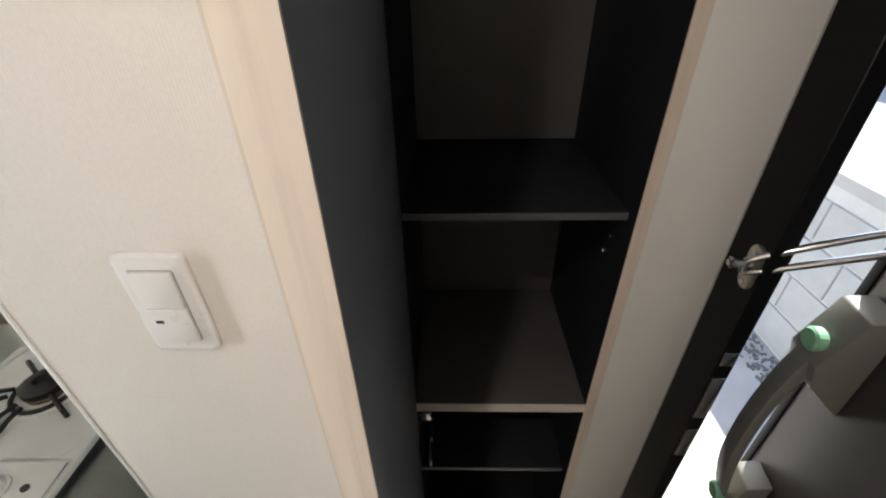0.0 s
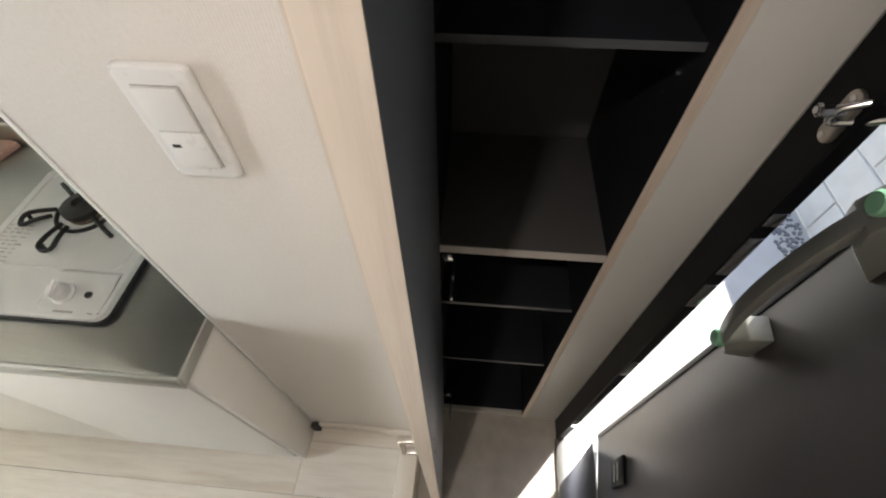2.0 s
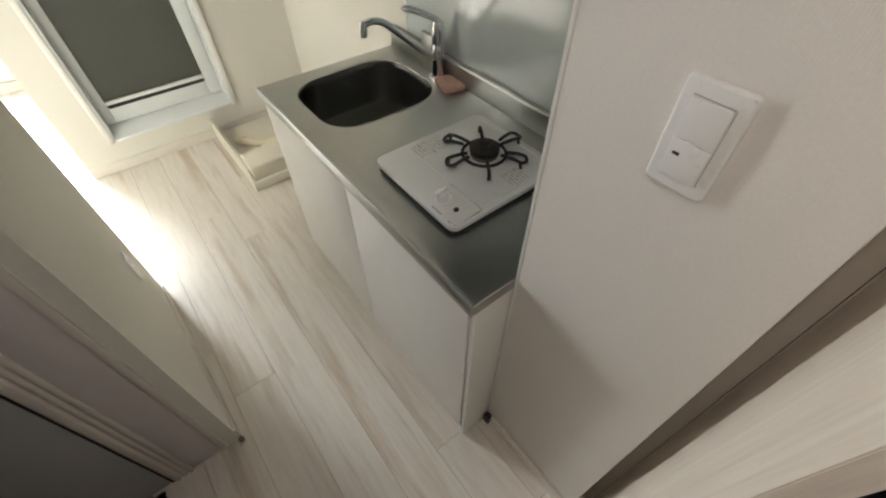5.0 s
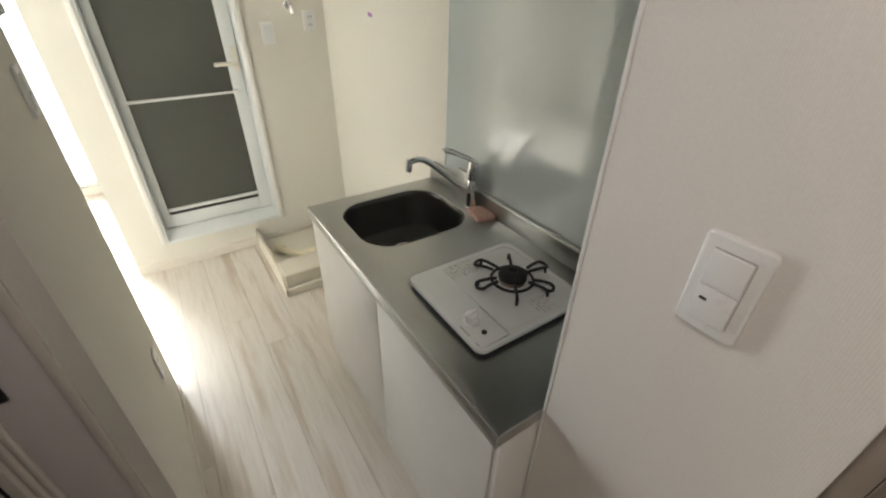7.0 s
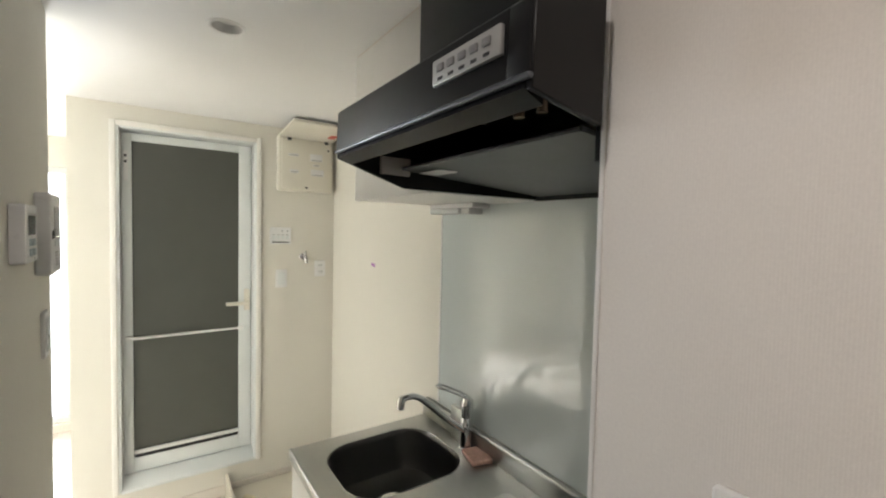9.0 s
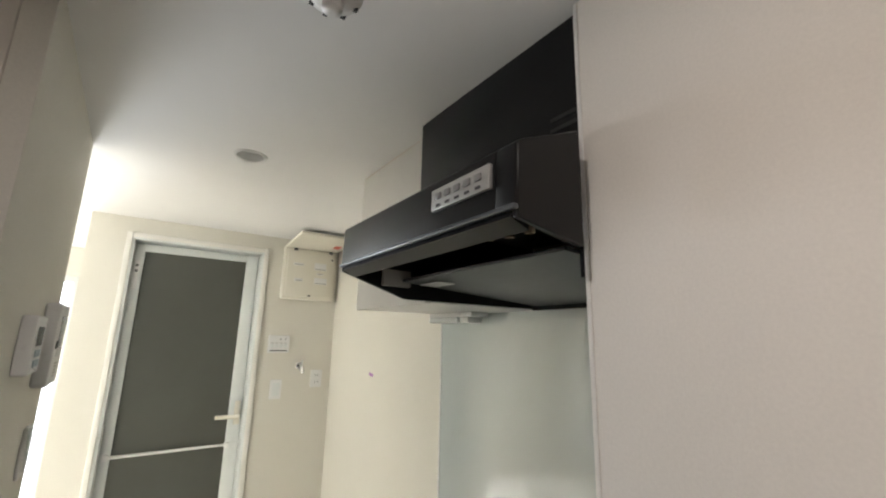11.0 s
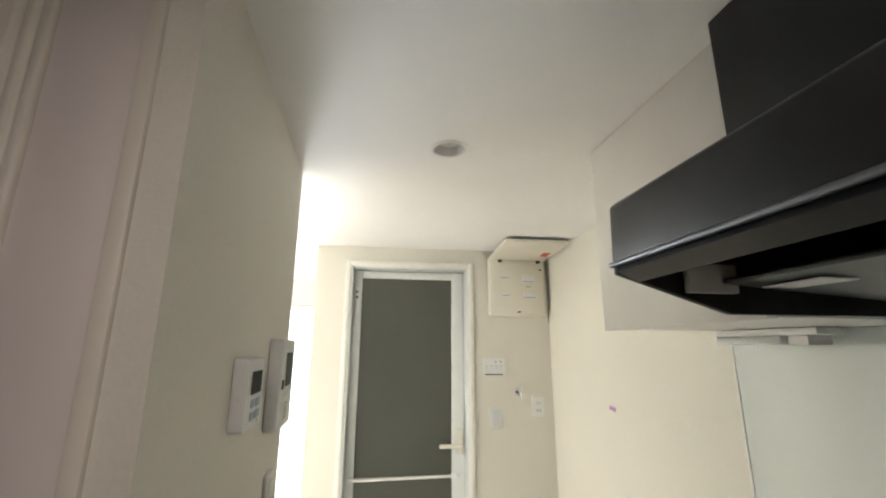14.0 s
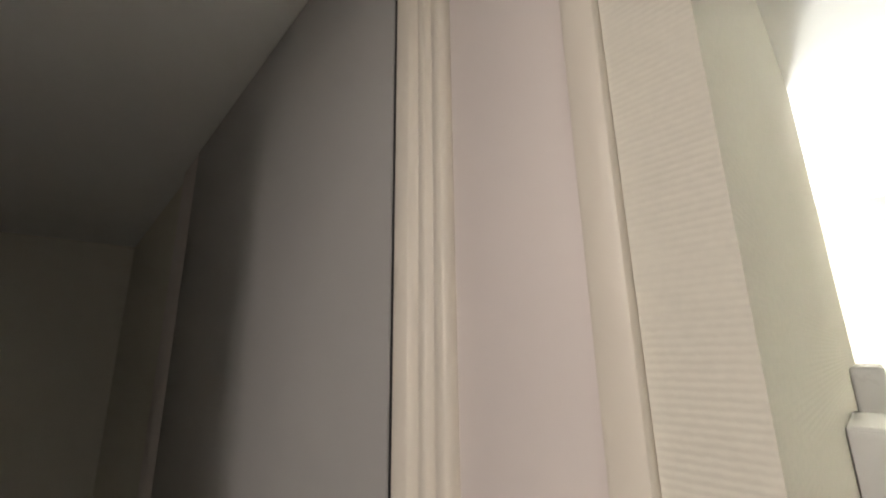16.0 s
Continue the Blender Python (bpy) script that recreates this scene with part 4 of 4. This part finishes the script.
# upper cabinet, hood, lamp
uc = thing("upper_cabinet", (-0.76, 0.25, 1.668), "white kitchen wall cabinet up to the ceiling", "cabinet")
part("body", B(-0.992, -0.540, 0.0755, YB - 0.001, 1.669, 2.130), LACQUER, uc)
for x0, x1 in ((-0.994, -0.541),):
    part("door", B(x0, x1, 0.056, 0.0745, 1.667, 2.1405, bevel=0.0015), LACQUER, uc)
part("top_filler", B(-0.993, -0.541, 0.060, 0.074, 2.142, 2.149), TRIM, uc)
lamp = thing("undercabinet_lamp", (-0.80, 0.36, 1.60), "white switched-off lamp under the kitchen wall cabinet", "lamp")
part("housing", B(-0.985, -0.725, 0.350, 0.425, 1.652, 1.668, bevel=0.004), WHITE, lamp)
part("diffuser", B(-0.980, -0.800, 0.345, 0.422, 1.634, 1.6525, bevel=0.006), GREYWHITE, lamp)
part("switch_box", B(-0.795, -0.750, 0.355, 0.415, 1.632, 1.6525, bevel=0.004), WHITE, lamp)

hood = thing("range_hood", (-0.26, 0.1, 1.67), "black slanted range hood with a bright front trim", "range hood")
HA, HB = -0.545, 0.034
shell = bmesh.new()
prism(shell, [(-0.175, 1.742), (-0.172, 1.822), (-0.166, 1.828), (0.017, 1.905), (0.017, 1.895), (-0.160, 1.818), (-0.164, 1.742)], "x", HA + 0.003, -0.0048, 0.002, 2)
part("front_panel", shell, HOOD, hood)
part("front_panel", prism(bmesh.new(), [(-0.175, 1.742), (-0.172, 1.822), (-0.166, 1.828), (-0.052, 1.876), (-0.052, 1.866), (-0.160, 1.818), (-0.164, 1.742)], "x", -0.0047, HB - 0.003, 0.002, 2), HOOD, hood)
for x0, x1, ye in ((HA, HA + 0.010, YB - 0.012), (HB - 0.010, HB, -0.050)):
    zt = 1.905 if ye > 0 else 1.875
    outline = [(-0.172, 1.725), (-0.170, 1.822), (-0.164, 1.829), (min(ye, 0.016), zt), (ye, zt), (ye, 1.672), (-0.006, 1.672)] if ye > 0 else [(-0.172, 1.725), (-0.170, 1.822), (-0.164, 1.829), (ye, zt), (ye, 1.704)]
    part("side_panel", prism(bmesh.new(), outline, "x", x0, x1, 0.0015, 1), HOOD, hood)
part("side_panel", B(-0.014, -0.0048, 0.003, YB - 0.012, 1.673, 1.90), HOOD, hood)
part("front_trim", B(HA - 0.001, HB + 0.001, -0.1795, -0.170, 1.7345, 1.7415, bevel=0.003, seg=3), HOODTRIM, hood, "bright grey trim strip")
part("lower_lip", prism(bmesh.new(), [(-0.173, 1.727), (-0.143, 1.714), (-0.143, 1.721), (-0.170, 1.7345)], "x", HA + 0.011, HB - 0.011), HOOD, hood)
part("inner_top", prism(bmesh.new(), [(-0.160, 1.800), (0.016, 1.860), (0.44, 1.860), (0.44, 1.870), (0.0, 1.870), (-0.160, 1.815)], "x", HA + 0.011, -0.016), HOODIN, hood)
fl = part("filter_plate", prism(bmesh.new(), [(-0.020, 1.712), (0.435, 1.680), (0.435, 1.686), (-0.020, 1.720)], "x", HA + 0.025, -0.020), FILTER, hood, "grey inner filter plate")
part("plate_edge", tube(bmesh.new(), [(HA + 0.025, -0.021, 1.716), (-0.020, -0.021, 1.716)], 0.004, 10), HOOD, fl)
part("sticker", B(HA + 0.05, HA + 0.13, 0.01, 0.06, 1.7045, 1.7062), WHITE, fl)
part("bracket", B(HA + 0.012, HA + 0.024, -0.075, 0.0, 1.70, 1.74, bevel=0.001), GREYMARK, hood)
for x, y in ((HA + 0.10, -0.10), (-0.10, -0.06), (-0.06, -0.055)):
    part("clip", disc(bmesh.new(), (x, y, 1.74), 0.008, 0.05, "z", 12), BURNT, hood)
part("inner_lamp", B(-0.36, -0.22, -0.115, -0.075, 1.775, 1.80, bevel=0.006), HOODIN, hood)
part("back_rail", B(HA + 0.012, -0.016, YB - 0.024, YB - 0.010, 1.668, 1.70), HOOD, hood)
part("duct_cover", B(-0.520, -0.0048, 0.018, YB - 0.002, 1.896, 2.144, bevel=0.0015), HOOD, hood)
for z in (1.935, 1.955):
    part("vent_mark", B(-0.075, -0.012, 0.0165, 0.0185, z, z + 0.007), HOODIN, hood)
sw = part("switch_panel", B(-0.148, -0.008, -0.1815, -0.174, 1.771, 1.806, bevel=0.002), PANELGREY, hood, "grey switch strip with push buttons")
for i in range(5):
    part("button", B(-0.134 + i * 0.024, -0.119 + i * 0.024, -0.1845, -0.181, 1.787, 1.797, bevel=0.0015), BUTTON, sw)
    part("print", B(-0.133 + i * 0.024, -0.122 + i * 0.024, -0.1822, -0.1812, 1.776, 1.780), DARK, sw)

# ---- ceiling fixtures ----
dl = thing("downlight", (-1.045, -0.326, ceiling_at(-1.05)), "white recessed downlight, switched off", "downlight")
zc = ceiling_at(-1.045)
part("trim_ring", lathe(bmesh.new(), (-1.045, -0.326, zc), [(0.0425, 0.002), (0.052, -0.0002), (0.052, -0.003), (0.046, -0.0055), (0.0405, -0.003), (0.040, 0.002)], 36, False), WHITE, dl)
cup = bmesh.new()
ringz = [(0.040, 0.0015), (0.038, 0.010), (0.034, 0.022), (0.015, 0.027)]
loops = [[cup.verts.new((-1.045 + r * math.cos(2 * math.pi * k / 30), -0.326 + r * math.sin(2 * math.pi * k / 30), zc + h)) for k in range(30)] for r, h in ringz]
for a, b in zip(loops, loops[1:]):
    for k in range(30):
        cup.faces.new((a[k], b[k], b[(k + 1) % 30], a[(k + 1) % 30]))
cup.faces.new(loops[-1])
part("reflector", cup, WHITE, dl, "matt white reflector cup")
# unseen fixture added to go with the assumed lamp
el = thing("assumed_lamp_fixture", (0.30, -0.635, ceiling_at(0.30)), "unseen round downlight assumed over the entrance", "downlight")
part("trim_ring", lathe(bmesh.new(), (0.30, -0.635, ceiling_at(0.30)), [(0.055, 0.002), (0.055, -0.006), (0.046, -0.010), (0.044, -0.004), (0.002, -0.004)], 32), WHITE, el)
sd = thing("smoke_detector", (-0.205, -0.345, ceiling_at(-0.2)), "round white smoke detector on the ceiling", "smoke detector")
zs = ceiling_at(-0.205)
part("base", lathe(bmesh.new(), (-0.205, -0.345, zs), [(0.048, 0.003), (0.048, -0.014), (0.044, -0.020), (0.030, -0.030), (0.020, -0.032), (0.002, -0.032)], 32), WHITE, sd)
part("sensor_cap", lathe(bmesh.new(), (-0.205, -0.345, zs - 0.031), [(0.017, 0.0), (0.017, -0.014), (0.012, -0.018), (0.002, -0.018)], 24), WHITE, sd)
for k in range(8):
    a = 2 * math.pi * k / 8
    part("vent_slot", B(-0.205 + 0.038 * math.cos(a) - 0.004, -0.205 + 0.038 * math.cos(a) + 0.004, -0.345 + 0.038 * math.sin(a) - 0.004, -0.345 + 0.038 * math.sin(a) + 0.004, zs - 0.0265, zs - 0.0225), DARK, sd)

# ---- switch by the camera ----
ls = thing("light_switch", (0.19, 0.0, 1.18), "white two-rocker wall switch with raised frame", "switch")
lp = part("frame_plate", prism(bmesh.new(), rounded(0.156, 0.228, 1.181, 1.309, 0.008, 5), "y", -0.0105, 0.0005, 0.004, 3), WHITE, ls)
part("rocker", B(0.1705, 0.2135, -0.0150, -0.0100, 1.2455, 1.2905, bevel=0.0012), WHITE, lp)
part("rocker", B(0.1705, 0.2135, -0.0150, -0.0100, 1.1995, 1.2445, bevel=0.0012), WHITE, lp)
part("indicator", B(0.177, 0.185, -0.0157, -0.0148, 1.2265, 1.2300), DARK, lp)
part("gap_line", B(0.1700, 0.2140, -0.0112, -0.0103, 1.2910, 1.2920), GREYMARK, lp)
part("gap_line", B(0.2140, 0.2148, -0.0112, -0.0103, 1.1990, 1.2910), GREYMARK, lp)


# ---- things on the intercom wall; u runs along the wall from its entrance corner ----
WA, WB = Vector((-0.468, -0.7165, 0)), Vector((-1.268, -0.752, 0))
along = (WB - WA).normalized()
outward = Vector((along.y, -along.x, 0))
if outward.y < 0:
    outward = -outward
wall_m = Matrix(((along.x, outward.x, 0, WA.x), (along.y, outward.y, 0, WA.y), (0, 0, 1, 0), (0, 0, 0, 1)))


def on_wall(bm):
    bm.transform(wall_m)
    bmesh.ops.recalc_face_normals(bm, faces=bm.faces[:])
    return bm


def wall_thing(name, u, z, label, category):
    return thing(name, wall_m @ Vector((u, 0, z)), label, category)


rc = wall_thing("heater_remote", 0.34, 1.49, "white water heater remote with small dark display", "remote control")
rp = part("case", on_wall(prism(bmesh.new(), rounded(0.285, 0.408, 1.490, 1.606, 0.005, 4), "y", 0.0005, 0.025, 0.003, 2)), WHITE, rc)
part("display", on_wall(B(0.312, 0.384, 0.0245, 0.0257, 1.546, 1.584)), SCREEN, rp)
for i in range(2):
    for j in range(2):
        part("button", on_wall(B(0.318 + i * 0.034, 0.344 + i * 0.034, 0.0245, 0.0272, 1.504 + j * 0.020, 1.518 + j * 0.020, bevel=0.001)), BLUEGREY, rp)
ic = wall_thing("intercom", 0.635, 1.46, "white video intercom with a dark screen", "intercom")
ip = part("case", on_wall(prism(bmesh.new(), rounded(0.552, 0.715, 1.442, 1.643, 0.008, 5), "y", 0.0005, 0.032, 0.005, 3)), WHITE, ic)
part("screen", on_wall(B(0.600, 0.690, 0.0315, 0.0330, 1.535, 1.612)), SCREEN, ip)
part("call_button", on_wall(B(0.560, 0.578, 0.0315, 0.0345, 1.532, 1.552, bevel=0.001)), DARK, ip)
for i in range(3):
    part("button", on_wall(B(0.602 + i * 0.030, 0.625 + i * 0.030, 0.0315, 0.0340, 1.512, 1.527, bevel=0.001)), GREYWHITE, ip)
for i in range(5):
    part("speaker_slot", on_wall(B(0.610, 0.660, 0.0315, 0.0326, 1.462 + i * 0.008, 1.465 + i * 0.008)), GREYMARK, ip)
s2 = wall_thing("light_switch", 0.65, 1.25, "white plastic light switch below the intercom", "switch")
sp2 = part("plate", on_wall(prism(bmesh.new(), rounded(0.617, 0.687, 1.222, 1.341, 0.006, 4), "y", 0.0005, 0.010, 0.003, 2)), WHITE, s2)
part("rocker", on_wall(B(0.631, 0.673, 0.0095, 0.0135, 1.239, 1.324, bevel=0.001)), GREYWHITE, sp2)
part("indicator", on_wall(B(0.638, 0.646, 0.0133, 0.0140, 1.274, 1.281)), DARK, sp2)
o2 = wall_thing("wall_outlet", 0.59, 0.33, "white wall outlet low on the wall", "outlet")
op2 = part("plate", on_wall(prism(bmesh.new(), rounded(0.555, 0.625, 0.326, 0.430, 0.006, 4), "y", 0.0005, 0.008, 0.002, 2)), WHITE, o2)
for z in (0.352, 0.388):
    for u in (0.582, 0.598):
        part("slot", on_wall(B(u, u + 0.003, 0.0075, 0.0085, z, z + 0.012)), DARK, op2)

# ---- floor planks and garden wall blocks ----
shared = {}


def piece(name, size, at, material, parent, bevel):
    key = (name, tuple(round(v, 3) for v in size))
    if key not in shared:
        bm = bmesh.new()
        sx, sy, sz = (v / 2 for v in size)
        box(bm, -sx, sx, -sy, sy, -2 * sz, 0.0)
        bmesh.ops.bevel(bm, geom=[e for e in bm.edges if all(v.co.z > -1e-6 for v in e.verts)], offset=bevel, segments=1, profile=0.5, affect="EDGES")
        me = bpy.data.meshes.new(name)
        bm.to_mesh(me)
        bm.free()
        me.materials.append(material)
        shared[key] = me
    ob = new(name, shared[key])
    ob.matrix_world = at
    ob.parent = parent
    ob.matrix_parent_inverse = parent.matrix_world.inverted()
    return ob


edges = [-0.682 + 0.1575 * k for k in range(-17, 8)]
edges[-1] = 0.455
joints = random.Random(12)
starts = [joints.uniform(-0.9, 0.0) for _ in edges]
starts[17:21] = [-0.62, 0.20, -1.363, -0.02]
for y0, y1, s in zip(edges, edges[1:], starts):
    cuts = [s + 1.818 * k for k in range(-3, 4)]
    lo, hi = -3.79, 0.2915
    if y1 < -0.86:
        hi = -0.73
    elif y0 < -0.69:
        hi = 0.2915
    xs = [lo] + [c for c in cuts if lo + 0.05 < c < hi - 0.02] + [hi]
    for x0, x1 in zip(xs, xs[1:]):
        if y0 > -0.8 and x1 < XB - 0.2:
            continue
        piece("plank", (x1 - x0 - 0.0014, y1 - y0 - 0.0014, 0.003), Matrix.Translation(((x0 + x1) / 2, (y0 + y1) / 2, 0.0)), PLANK, floor, 0.0006)
hall = [-1.84, -1.55, -1.245, -0.96]
for y0, y1 in zip(hall, hall[1:]):
    for x0, x1 in ((-0.46, 0.2915),):
        piece("plank", (x1 - x0 - 0.0014, y1 - y0 - 0.0014, 0.003), Matrix.Translation(((x0 + x1) / 2, (y0 + y1) / 2, 0.0)), PLANK, floor, 0.0006)
turn_w = Matrix.Rotation(radians(-90), 4, "Y")
for r in range(4):
    for k in range(11):
        y = -0.6 + 0.40 * k + (0.2 if r % 2 else 0.0)
        piece("block", (0.198, 0.392, 0.012), Matrix.Translation((2.203, y, GK + 0.06 + 0.21 * r + 0.02)) @ turn_w, BLOCK, garden, 0.004)
